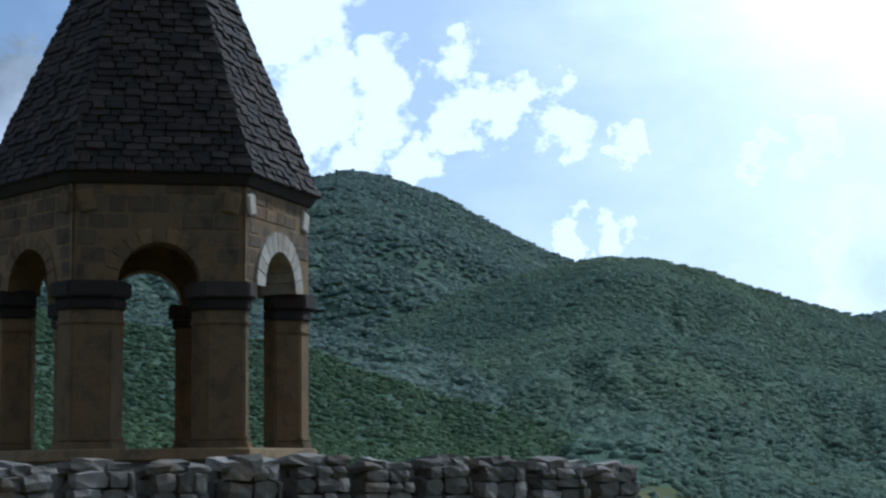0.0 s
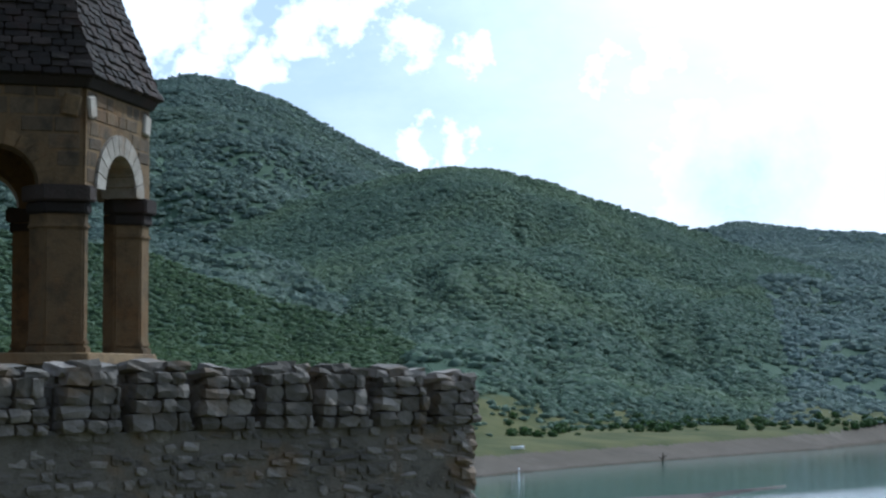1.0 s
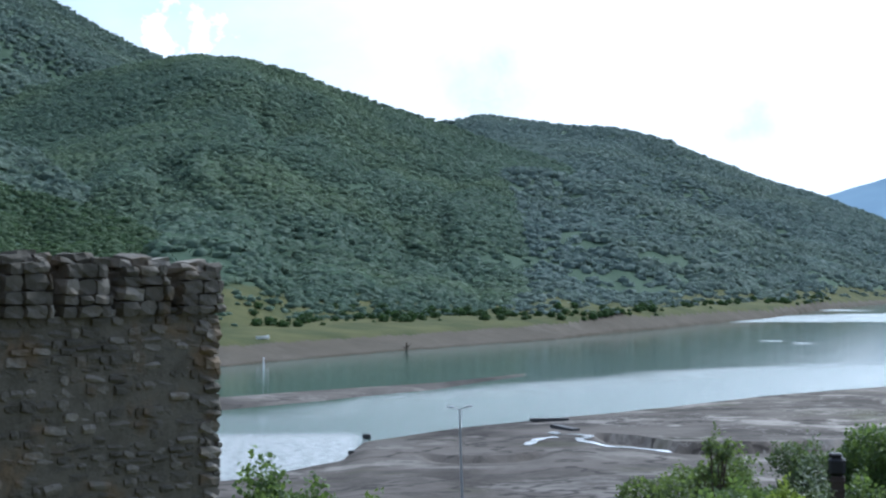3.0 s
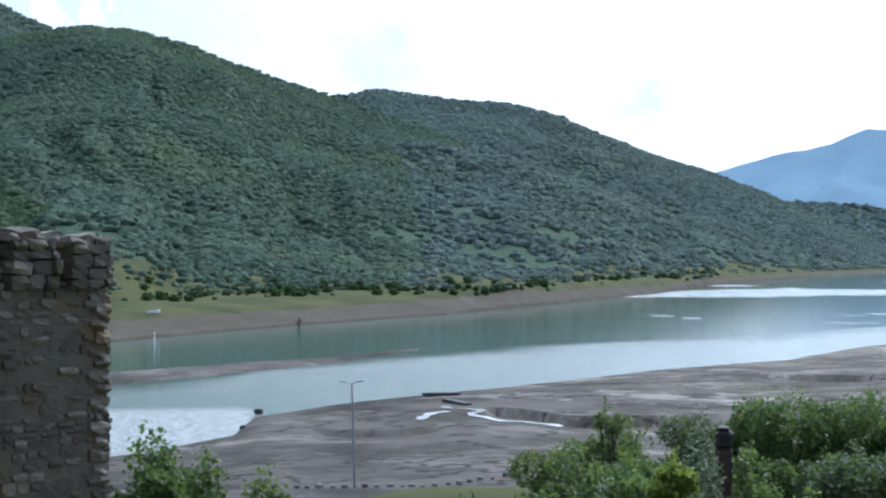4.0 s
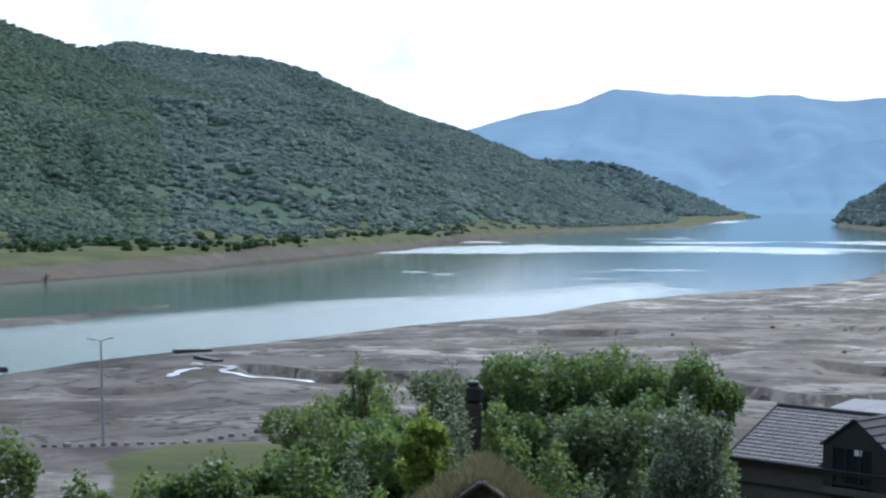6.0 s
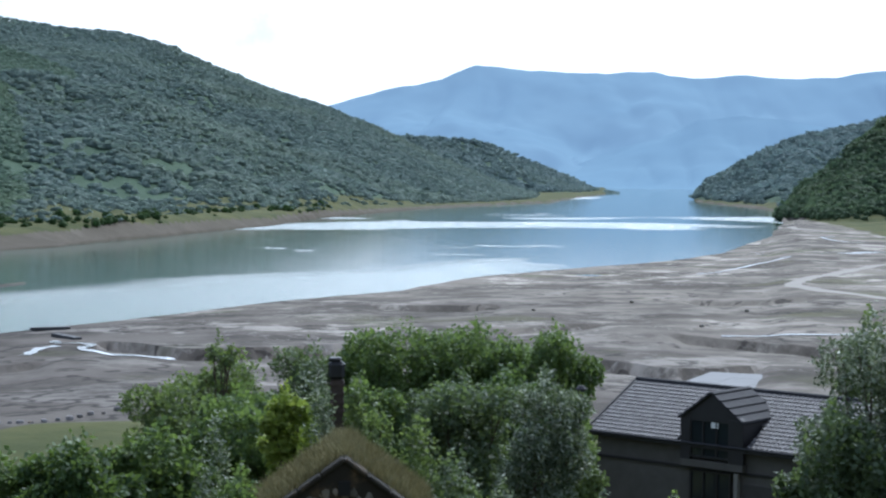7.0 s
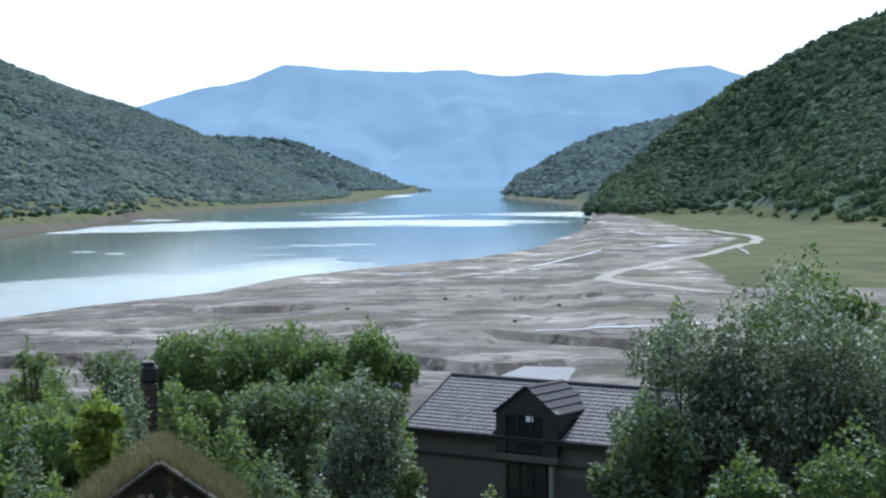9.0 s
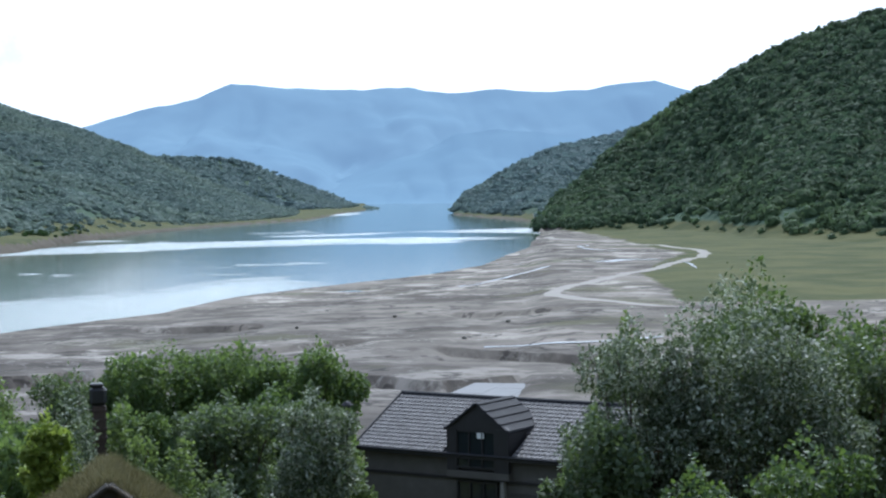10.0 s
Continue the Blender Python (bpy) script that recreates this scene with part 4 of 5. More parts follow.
TREES_EAST = [
    ("shrub", 29.3, 44, -9.2, 0.9, "silver", "pale grey-green shrub on the slope", 2800, 0.18),
    ("silver_tree", 24.4, 66, -6.2, 1.3, "silver", "pale silver-leaved sapling behind the hut", 3500, 0.26),
    ("broadleaf_tree", 30.6, 70, -6.3, 1.8, "dark", "dark green leafy tree at the foot of the hill", 5500, 0.34),
    ("broadleaf_tree", 33.2, 62, -8.0, 0.9, "olive", "small olive green tree against the house wall", 2200, 0.24),
    ("big_silver_tree", 45.3, 48, -3.25, 3.7, "silver", "large silver-leaved tree with a dense rounded crown", 42000, 0.25),
    ("broadleaf_tree", 48.6, 50, -4.5, 2.3, "shade", "grey-green tree beside the large silver one", 15000, 0.24),
    ("big_silver_tree", 42.1, 47, -4.45, 2.2, "silver", "silver-leaved tree leaning over the house roof", 15000, 0.21),
    ("broadleaf_tree", 46.0, 60, -2.7, 2.2, "dark", "dark green tree rising behind the silver tree", 7000, 0.28),
    ("broadleaf_tree", 41.9, 72, -4.35, 1.1, "olive", "small olive green tree by the silt flat", 3000, 0.28),
    ("broadleaf_tree", 48.9, 58, -4.2, 2.4, "dark", GREEN, 7000, 0.28),
    ("broadleaf_tree", 40.9, 44, -7.3, 1.45, "shade", "leafy green tree hiding the corner of the house", 6500, 0.26),
    ("shrub", 44.0, 37, -9.0, 1.5, "dark", "dark green shrub under the silver tree", 4500, 0.22),
]
TREES_WEST = [
    ("shrub", 47.5, 38, -8.0, 1.8, "dark", "dark green shrub under the silver tree", 4500, 0.22),
    ("shrub", 36.0, 36, -10.3, 0.9, "olive", "olive green shrub below the house", 2600, 0.2),
    ("shrub", 33.9, 38, -10.2, 0.8, "silver", "pale grey-green shrub on the slope", 2600, 0.18),
    ("broadleaf_tree", 7.3, 52, -6.2, 1.5, "walnut", "leafy green tree beyond the end of the wall", 5000, 0.3),
    ("broadleaf_tree", 9.0, 50, -7.0, 1.1, "walnut", "leafy green tree beyond the end of the wall", 4000, 0.28),
    ("broadleaf_tree", 10.8, 52, -7.5, 1.3, "olive", "pale olive tree beyond the end of the wall", 4500, 0.26),
    ("shrub", 12.9, 50, -8.9, 1.0, "walnut", "green shrub beyond the end of the wall", 2600, 0.26),
    ("broadleaf_tree", 15.0, 58, -8.9, 1.2, "walnut", GREEN, 3600, 0.3),
]
for i, (name, az, dist, el, radius, kind, label, count, size) in enumerate(TREES_BELOW + TREES_MIDDLE + TREES_EAST + TREES_WEST):
    bushy = name == "shrub"
    tree(name, az, dist, top_at(dist, el), radius, kind, label, 100 + i, int(count * 1.8), size * 0.68, 0.22 if kind == "silver" else 0.34,
         0.08 if bushy else (0.45 if name == "slim_tree" else 0.22), 6 if bushy else (20 if name == "big_silver_tree" else 13), slim=1.0)


# ---- unseen plain walls added round the viewer to block skylight ----
bm = box((34, 1.2, 26), (0, 0, 0), 0.05)
sky_block = part("wall_south", bm, M_ASHLAR)
sky_block.matrix_basis = pose(-3, -9, 34, 0, 0, 4)
tagged(sky_block, "unseen plain sandstone wall added behind the viewpoint to block skylight", "wall", kind="structure")
bm = box((1.2, 16, 26), (0, 0, 0), 0.05)
sky_block = part("wall_west", bm, M_ASHLAR)
sky_block.matrix_basis = pose(-20, -1.5, 34, 0, 0, 4)
tagged(sky_block, "unseen plain sandstone wall added beside the viewpoint to block skylight", "wall", kind="structure")

# ---- house ----
def tile_roof_material(by):
    s = Shade("concrete_tile", rough=0.62, spec=0.3)
    c = s.mix(s.per_object() if by == "object" else s.per_island(), (0.105, 0.097, 0.096), (0.165, 0.152, 0.15))
    c = s.mix(s.math("MULTIPLY", s.noise(0.7, 5, 0.7, space="world"), 0.7), c, (0.055, 0.05, 0.048))
    s.color(c)
    s.bump(s.noise(30, 4, space="world"), 0.2, 0.01)
    return s.mat


def build_house():
    M_WALL = plain("grey_render", (0.105, 0.098, 0.088), 0.9, vary=0.3, scale=1.5, spec=0.1)
    M_DARK = plain("dark_timber", (0.022, 0.02, 0.02), 0.55, vary=0.3)
    M_TILE, M_TILE_FIELD = tile_roof_material("object"), tile_roof_material("island")
    M_SHEET = plain("dark_sheet_metal", (0.034, 0.033, 0.036), 0.75, 0.0, 0.25, spec=0.2)
    glass = Shade("window_glass", rough=0.05, spec=0.6)
    glass.color((0.02, 0.025, 0.028))
    M_GLASS = glass.mat
    M_WHITE = plain("white_paint", (0.75, 0.75, 0.73), 0.5, vary=0.06)
    # x along the eave to the viewer's right, y into the house, z up from the eave
    eave = Vector((39.0, 59.42, 15.0))
    axis = math.degrees(math.atan2(-0.933, 0.3595))
    house = thing("house", Matrix.Translation(eave) @ pose(0, 0, 0, 0, 0, axis), "grey rendered house with a tiled gable roof and dark dormer", "house")
    L, B, RISE, GROUND = 11.5, 3.43, 1.70, -6.5
    over = 0.32
    # walls with the gable ends
    bm = prism([(0.25, GROUND), (L - 0.25, GROUND), (L - 0.25, -0.12), (0.25, -0.12)], 2 * B - 2 * over)
    bmesh.ops.translate(bm, vec=(0, over, 0), verts=bm.verts)
    part("wall", bm, M_WALL, house, "smooth grey rendered wall")
    for x in (0.25, L - 0.5):
        bm = bmesh.new()
        pts = [(over, -0.12), (2 * B - over, -0.12), (B, RISE - 0.1)]
        f = [bm.verts.new((x, y, z)) for y, z in pts]
        g = [bm.verts.new((x + 0.25, y, z)) for y, z in pts]
        bm.faces.new(f), bm.faces.new(g[::-1])
        for i in range(3):
            bm.faces.new((f[i], g[i], g[(i + 1) % 3], f[(i + 1) % 3]))
        bmesh.ops.recalc_face_normals(bm, faces=bm.faces)
        part("gable", bm, M_WALL, house)
    part("wall_band", box((L - 0.4, 0.06, 0.10), (L / 2, over - 0.04, -1.0)), M_DARK, house, "dark string course under the eave")
    part("fascia", box((L, 0.05, 0.20), (L / 2, 0.0, -0.09)), M_DARK, house)
    part("gutter", cone(bmesh.new(), (0, -0.06, -0.03), (L, -0.06, -0.03), 0.055, 0.055), M_SHEET, house)
    # roof decks
    pitch = math.degrees(math.atan2(RISE, B))
    slope = math.hypot(RISE, B)
    d0, d1 = 4.15, 7.2
    bm = bmesh.new()
    for x0, x1, y0 in ((0, d0, 0.0), (d1, L, 0.0), (d0, d1, 1.3)):
        z0 = y0 * RISE / B
        v = [bm.verts.new(p) for p in ((x0, y0, z0 - 0.03), (x1, y0, z0 - 0.03), (x1, B, RISE - 0.03), (x0, B, RISE - 0.03),
                                       (x0, y0, z0 - 0.13), (x1, y0, z0 - 0.13), (x1, B, RISE - 0.13), (x0, B, RISE - 0.13))]
        for q in ((0, 1, 2, 3), (7, 6, 5, 4), (0, 4, 5, 1), (1, 5, 6, 2), (2, 6, 7, 3), (3, 7, 4, 0)):
            bm.faces.new([v[i] for i in q])
    v = [bm.verts.new(p) for p in ((0, 2 * B, 0), (L, 2 * B, 0), (L, B, RISE), (0, B, RISE))]
    bm.faces.new(v[::-1])
    bmesh.ops.recalc_face_normals(bm, faces=bm.faces)
    roof = part("roof", bm, M_SHEET, house, "gable roof of wavy dark grey tiles")
    # wavy tile, shared by all
    bm = bmesh.new()
    wave, tw, tl = [], 0.205, 0.25
    for i in range(7):
        wave.append((tw * i / 6, 0.034 * max(0.0, math.sin(2 * math.pi * i / 6 + 0.3)) + 0.010))
    for y, drop in ((0, 0.03), (tl * 1.06, 0.0)):
        for x, z in wave:
            bm.verts.new((x, y, z + drop))
    for x, z in wave:
        bm.verts.new((x, 0, z + 0.002))
    bm.verts.ensure_lookup_table()
    for i in range(6):
        bm.faces.new([bm.verts[k] for k in (i, i + 1, i + 8, i + 7)])
        bm.faces.new([bm.verts[k] for k in (i + 14, i + 15, i + 1, i)])
    tile = bpy.data.meshes.new("tile")
    bm.to_mesh(tile)
    bm.free()
    tile.materials.append(M_TILE)
    lay = pose(0, 0, 0, pitch, 0, 0)
    rows, cols, rest, made = int(slope / tl), int(L / tw), [], 0
    for j in range(rows + 1):
        for i in range(cols):
            x, s = i * tw, j * tl
            if s > slope - 0.18:
                continue
            y = s * math.cos(radians(pitch))
            if d0 - 0.25 < x < d1 - 0.05 and abs(x + 0.15 - (d0 + d1) / 2) < 1.75 and y < 1.0 + 1.9 * (1 - abs(x + 0.15 - (d0 + d1) / 2) / 1.75):
                continue
            mm = Matrix.Translation((x, y, s * math.sin(radians(pitch)))) @ lay
            if x < 7.8 and made < 300:
                part("tile", tile, M_TILE, roof).matrix_basis = mm
                made += 1
            else:
                rest.append((tile, mm))
    if rest:
        tagged(part("tiles", joined("tiles", rest), M_TILE_FIELD, roof), kind="stuff")
    part("ridge_cap", cone(bmesh.new(), (-0.05, B, RISE + 0.02), (L + 0.05, B, RISE + 0.02), 0.10, 0.10), M_SHEET, roof, "rounded ridge capping")
    for x in (-0.02, L):
        bm = add_box(bmesh.new(), (0.06, slope, 0.16), Matrix.Translation((x, B / 2, RISE / 2 + 0.02)) @ lay)
        part("verge_board", bm, M_SHEET, roof)
    # dormer over the tall window
    cx, hw = (d0 + d1) / 2, 1.36
    e_z, p_z, floor = 0.98, 1.92, -0.62
    dormer = part("dormer", prism([(cx - hw, -0.12), (cx - hw, e_z), (cx - hw + 0.12, e_z + 0.08), (cx - hw + 0.12, -0.12)], 2.3), M_DARK, house, "dark clad gabled dormer")
    part("cheek", prism([(cx + hw - 0.12, -0.12), (cx + hw - 0.12, e_z), (cx + hw, e_z), (cx + hw, -0.12)], 2.3), M_DARK, dormer)
    part("front_gable", prism([(cx - hw, e_z - 0.1), (cx + hw, e_z - 0.1), (cx + hw, e_z + 0.02), (cx, p_z - 0.04), (cx - hw, e_z + 0.02)], 0.14), M_DARK, dormer)
    part("front_post", box((0.42, 0.16, 1.75), (cx - hw + 0.21, 0.06, 0.1)), M_DARK, dormer)
    part("front_post", box((0.62, 0.16, 1.75), (cx + hw - 0.31, 0.06, 0.1)), M_DARK, dormer)
    for side in (-1, 1):
        run = hw + 0.07
        ang = math.degrees(math.atan2(p_z - e_z + 0.12, run))
        ln = math.hypot(run, p_z - e_z + 0.12)
        base = Matrix.Translation((cx, -0.12, p_z + 0.03)) @ pose(0, 0, 0, 0, side * ang, 0)
        slab = part("dormer_roof", add_box(bmesh.new(), (ln, 2.75, 0.07), base @ pose(side * ln / 2, 1.37, 0), 0.01), M_SHEET, dormer, "ribbed dark metal dormer roof")
        for i in range(5):
            part("rib", add_box(bmesh.new(), (0.05, 2.75, 0.05), base @ pose(side * (0.12 + i * (ln - 0.2) / 4), 1.37, 0.05)), M_SHEET, slab)
    # windows: the gabled upper light and the tall lower one
    def window(name, x0, x1, z0, z1, bars, y):
        win = part(name, box((x1 - x0, 0.05, z1 - z0), ((x0 + x1) / 2, y + 0.10, (z0 + z1) / 2)), M_GLASS, house, "dark reflecting glass window")
        for a, b, c, d in ((x0, x1, z0, z0 + 0.07), (x0, x1, z1 - 0.07, z1), (x0, x0 + 0.07, z0 + 0.07, z1 - 0.07), (x1 - 0.07, x1, z0 + 0.07, z1 - 0.07)):
            part("window_frame", box((b - a, 0.08, d - c), ((a + b) / 2, y + 0.04, (c + d) / 2)), M_DARK, win)
        for i in range(1, bars + 1):
            part("mullion", box((0.055, 0.08, z1 - z0 - 0.14), (x0 + (x1 - x0) * i / (bars + 1), y + 0.04, (z0 + z1) / 2)), M_DARK, win)
        return win
    up = window("window", cx - 0.98, cx + 0.78, -0.55, 0.90, 2, 0.0)
    part("blind", box((0.30, 0.02, 0.22), (cx + 0.12, 0.02, 0.72)), M_WHITE, up, "small pale blind in the window head")
    part("lower_band", box((2 * hw, 0.3, 0.26), (cx, 0.12, -0.78)), M_WALL, house)
    low = window("window", cx - 1.05, cx + 0.75, -3.3, -1.05, 2, 0.16)
    part("transom", box((1.6, 0.08, 0.06), (cx - 0.15, 0.2, -2.2)), M_DARK, low)
    part("curtain", box((0.55, 0.02, 0.5), (cx + 0.25, 0.18, -2.75)), M_WHITE, low, "pale curtain behind the lower window")
    part("column", box((0.16, 0.2, 5.0), (cx + 1.0, 0.2, -3.5)), plain("pale_render", (0.22, 0.21, 0.19), 0.85), house, "pale corner post")
    # flat board on the wall, its dark colour painted as a recess's shade
    part("recess_shade", box((3.0, 0.04, 2.2), (cx + 2.75, over - 0.03, -2.5)), plain("painted_shade_board", (0.06, 0.056, 0.05), 0.85), house)
    # flue beside the gable
    px, py = place(33.05, 73)
    pipe = thing("flue_pipe", pose(px, py, ground_z(px, py) - 0.1), "black metal flue pipe beside the house gable", "pipe")
    h = top_at(73, -6.75) - (ground_z(px, py) - 0.1)
    part("pipe", cone(bmesh.new(), (0, 0, 0), (0, 0, h), 0.14, 0.14, 12), M_SHEET, pipe)
    part("cowl", cone(bmesh.new(), (0, 0, h), (0, 0, h + 0.14), 0.24, 0.10, 12), M_SHEET, pipe)
    return house


build_house()


# ---- overgrown stone hut with a chimney ----
def build_hut():
    M_HUT = stone_material("hut_stone", (0.026, 0.023, 0.019), (0.055, 0.047, 0.037), 0.6)
    az = 25.55
    x, y = place(az, 38)
    gz = ground_z(x, y) - 0.3
    apex = top_at(38, -9.05)
    hut = thing("stone_hut", pose(x, y, gz, 0, 0, -az), "old stone hut with an arched front and grass-grown roof", "hut")
    H, W = apex - gz, 1.95
    side_h = H - 1.42
    # front wall with an arch through it
    arch_r, spring, steps = 1.12, H - 1.95, 16
    bm = bmesh.new()
    arc = [(-arch_r, 0)] + [(-arch_r * math.cos(math.pi * i / steps), spring + arch_r * math.sin(math.pi * i / steps)) for i in range(steps + 1)] + [(arch_r, 0)]
    out = []
    for px, pz in arc:
        if pz == 0:
            out.append((math.copysign(W, px), 0))
        else:
            ox = px / arch_r * W
            out.append((ox, H - abs(ox) / W * (H - side_h)))
    rows = []
    for d in (0, 0.45):
        rows.append(([bm.verts.new((a, d, b)) for a, b in arc], [bm.verts.new((a, d, b)) for a, b in out]))
    (fi, fo), (ri, ro) = rows
    for i in range(len(arc) - 1):
        bm.faces.new((fi[i], fi[i + 1], fo[i + 1], fo[i])), bm.faces.new((ri[i + 1], ri[i], ro[i], ro[i + 1]))
        bm.faces.new((fi[i + 1], fi[i], ri[i], ri[i + 1])), bm.faces.new((fo[i], fo[i + 1], ro[i + 1], ro[i]))
    bmesh.ops.recalc_face_normals(bm, faces=bm.faces)
    front = part("front_wall", bm, M_HUT, hut, "dark rubble gable wall with an arch")
    n = 21
    for i in range(n):
        t = math.pi * (i + 0.5) / n
        mm = Matrix.Translation((-(arch_r + 0.12) * math.cos(t), 0.185, spring + (arch_r + 0.12) * math.sin(t))) @ pose(0, 0, 0, 0, math.degrees(t) - 90, 0) @ Matrix.Diagonal((0.19, 0.4, 0.27, 1))
        part("voussoir", STONES[i % 9], M_HUT, front).matrix_basis = mm
    for side in (-1, 1):
        slant = math.degrees(math.atan2(H - side_h, W))
        ln = math.hypot(H - side_h, W)
        for i in range(4):
            mm = Matrix.Translation((0, 0.2, H)) @ pose(0, 0, 0, 0, side * slant, 0) @ pose(side * ln * (i + 0.5) / 4, 0, 0.0)
            part("coping_slab", add_box(bmesh.new(), (ln / 4 * 0.97, 0.58, 0.10), mm, 0.03), M_HUT, front)
    # black block on the gable face: the niche's shade is its colour
    part("niche", box((0.26, 0.06, 0.3), (0, -0.02, H - 0.62)), plain("niche_shade", (0.012, 0.012, 0.012), 0.95), front)
    for side in (-1, 1):
        part("side_wall", box((0.35, 4.5, side_h), (side * (W - 0.18), 2.7, side_h / 2)), M_HUT, hut)
    bm = bmesh.new()
    pts = [(-W - 0.1, side_h - 0.05), (0, H - 0.05), (W + 0.1, side_h - 0.05), (0, H - 0.45)]
    f = [bm.verts.new((a, 0.44, b)) for a, b in pts]
    g = [bm.verts.new((a, 5.0, b - 0.15)) for a, b in pts]
    bm.faces.new(f), bm.faces.new(g[::-1])
    for i in range(4):
        bm.faces.new((f[i], g[i], g[(i + 1) % 4], f[(i + 1) % 4]))
    bmesh.ops.recalc_face_normals(bm, faces=bm.faces)
    part("roof", bm, plain("sod", (0.16, 0.14, 0.07), 0.95, vary=0.4, scale=4), hut, "earth roof overgrown with dry grass")
    # chimney
    cx, cy = place(25.3, 47)
    cz = ground_z(cx, cy) - 0.2
    stack = thing("chimney_stack", pose(cx, cy, cz, 0, 0, -25.3), "tall brown brick chimney with a black cowl", "chimney")
    top = top_at(47, -6.55) - cz
    shaft = part("shaft", box((0.34, 0.34, top), (0, 0, top / 2), 0.02), plain("sooty_brick", (0.05, 0.036, 0.028), 0.9, vary=0.4, scale=6), stack)
    for i in range(6):
        part("brick_course", box((0.37, 0.37, 0.09), (0, 0, top - 0.12 - i * 0.24), 0.01), shaft.data.materials[0], shaft)
    part("cowl", box((0.44, 0.44, 0.46), (-0.02, 0, top + 0.25), 0.08), plain("black_iron", (0.012, 0.012, 0.013), 0.6), stack, "black sheet-iron cowl")
    part("cap", box((0.34, 0.34, 0.10), (-0.06, 0, top + 0.53), 0.04), plain("black_iron_cap", (0.015, 0.015, 0.016), 0.6), stack)
    return hut


build_hut()


def grass_tufts(name, spots, height, mat, label, seed):
    """Blades in tufts: spots are (x, y, z)."""
    g = np.random.default_rng(seed)
    p = np.repeat(np.array(spots), 16, axis=0)
    n = len(p)
    p[:, :2] += g.normal(size=(n, 2)) * 0.09
    h = height * g.uniform(0.5, 1.3, n)
    lean = g.normal(size=(n, 2)) * 0.35
    a = g.uniform(0, math.pi, n)
    w = 0.014
    dx, dy = np.cos(a) * w, np.sin(a) * w
    v = np.empty((n, 3, 3))
    v[:, 0] = p + np.stack([dx, dy, 0 * dx], -1)
    v[:, 1] = p - np.stack([dx, dy, 0 * dx], -1)
    v[:, 2] = p + np.stack([lean[:, 0] * h, lean[:, 1] * h, h], -1)
    ob = new(name, quick_mesh(name, v.reshape(-1, 3), np.arange(3 * n).reshape(-1, 3)))
    ob.data.materials.append(mat)
    return tagged(ob, label, "grass", kind="stuff")


M_DRY = leaf_material("dry_grass", (0.20, 0.185, 0.08), (0.44, 0.38, 0.20), 0.85, 0)


def hut_grass():
    g = random.Random(4)
    out = []
    c, right = compass(25.55), compass(115.55)
    H = top_at(38, -9.05)
    for _ in range(2300):
        d, s = g.uniform(0.4, 4.9), g.uniform(-2.0, 2.0)
        p = c * (38 + d) + right * s
        out.append((p.x, p.y, H - abs(s) / 1.95 * 1.42 - d / 6.9 * 0.2 - 0.05))
    return out


grass_tufts("dry_grass", hut_grass(), 0.26, M_DRY, "dry straw-coloured grass on the hut roof", 5)


# ---- lake shore: lamp, boulders, drift ----
def build_lamp():
    M_STEEL = plain("galvanised_steel", (0.30, 0.31, 0.32), 0.5, 0.6, 0.15)
    x, y = place(13.62, 141.5)
    z0 = ground_z(x, y) - 0.1
    lamp = thing("street_lamp", pose(x, y, z0, 0, -1.8, -13.6), "tall grey steel street lamp with twin heads", "lamp")
    h = top_at(141.5, -4.62) - z0
    pole = part("pole", cone(bmesh.new(), (0, 0, 0), (0, 0, h), 0.11, 0.06, 12), M_STEEL, lamp)
    part("base_plate", box((0.4, 0.4, 0.06), (0, 0, 0.08), 0.01), M_STEEL, pole)
    for side in (-1, 1):
        arm = part("arm", cone(bmesh.new(), (0, 0, h - 0.05), (side * 0.55, 0, h + 0.16), 0.04, 0.035), M_STEEL, lamp)
        part("lamp_head", box((0.55, 0.24, 0.12), (side * 0.72, 0, h + 0.19), 0.03), M_STEEL, arm, "flat lamp head")
    return lamp


build_lamp()
M_BOULDER = stone_material("grey_boulder", (0.16, 0.155, 0.15), (0.42, 0.40, 0.38), 0.35)


ROUND_STONES = [rough_stone(70 + k, 0.10, 2) for k in range(5)]
for me in ROUND_STONES:
    for v in me.vertices:
        v.co = v.co.lerp(v.co.normalized() * 0.55, 0.6)


def boulder(name, x, y, size, label, group="", z=None, mesh=None, material=None, flat=0.75):
    me = ROUND_STONES[(int(x * 7) + int(y)) % 5].copy()
    me.materials.clear()
    me.materials.append(material or M_BOULDER)
    ob = new(name, me)
    zz = ground_z(x, y) if z is None else z
    ob.matrix_basis = pose(x, y, zz + size * flat * 0.32, 0, 0, (x * 53) % 180) @ Matrix.Diagonal((size, size * 0.8, size * flat, 1))
    return tagged(ob, label, "boulder", group)


for k in range(24):
    f = k / 23
    az = 11.8 + 8.4 * f
    dist = float(np.interp(az, (11.8, 13.5, 15.65, 17.8, 20.2), (140.6, 146.2, 151.2, 156.9, 165.6))) + 0.5 * math.sin(k * 2.1)
    x, y = place(az + 0.05 * math.sin(k * 5.0), dist)
    boulder("boulder", x, y, (0.55, 0.4, 0.65, 0.48)[k % 4], "rough grey boulder lining the edge of the grass", "boulders along the shore track")
x, y = place(10.58, 257)
boulder("dark_rock", x, y, 1.2, "black rock at the water's edge", z=0.0, material=plain("black_rock", (0.03, 0.03, 0.03), 0.8))
x, y = place(10.1, 236)
boulder("dark_rock", x, y, 0.9, "small black rock at the water's edge", z=0.0, material=plain("black_rock_small", (0.035, 0.033, 0.03), 0.8))
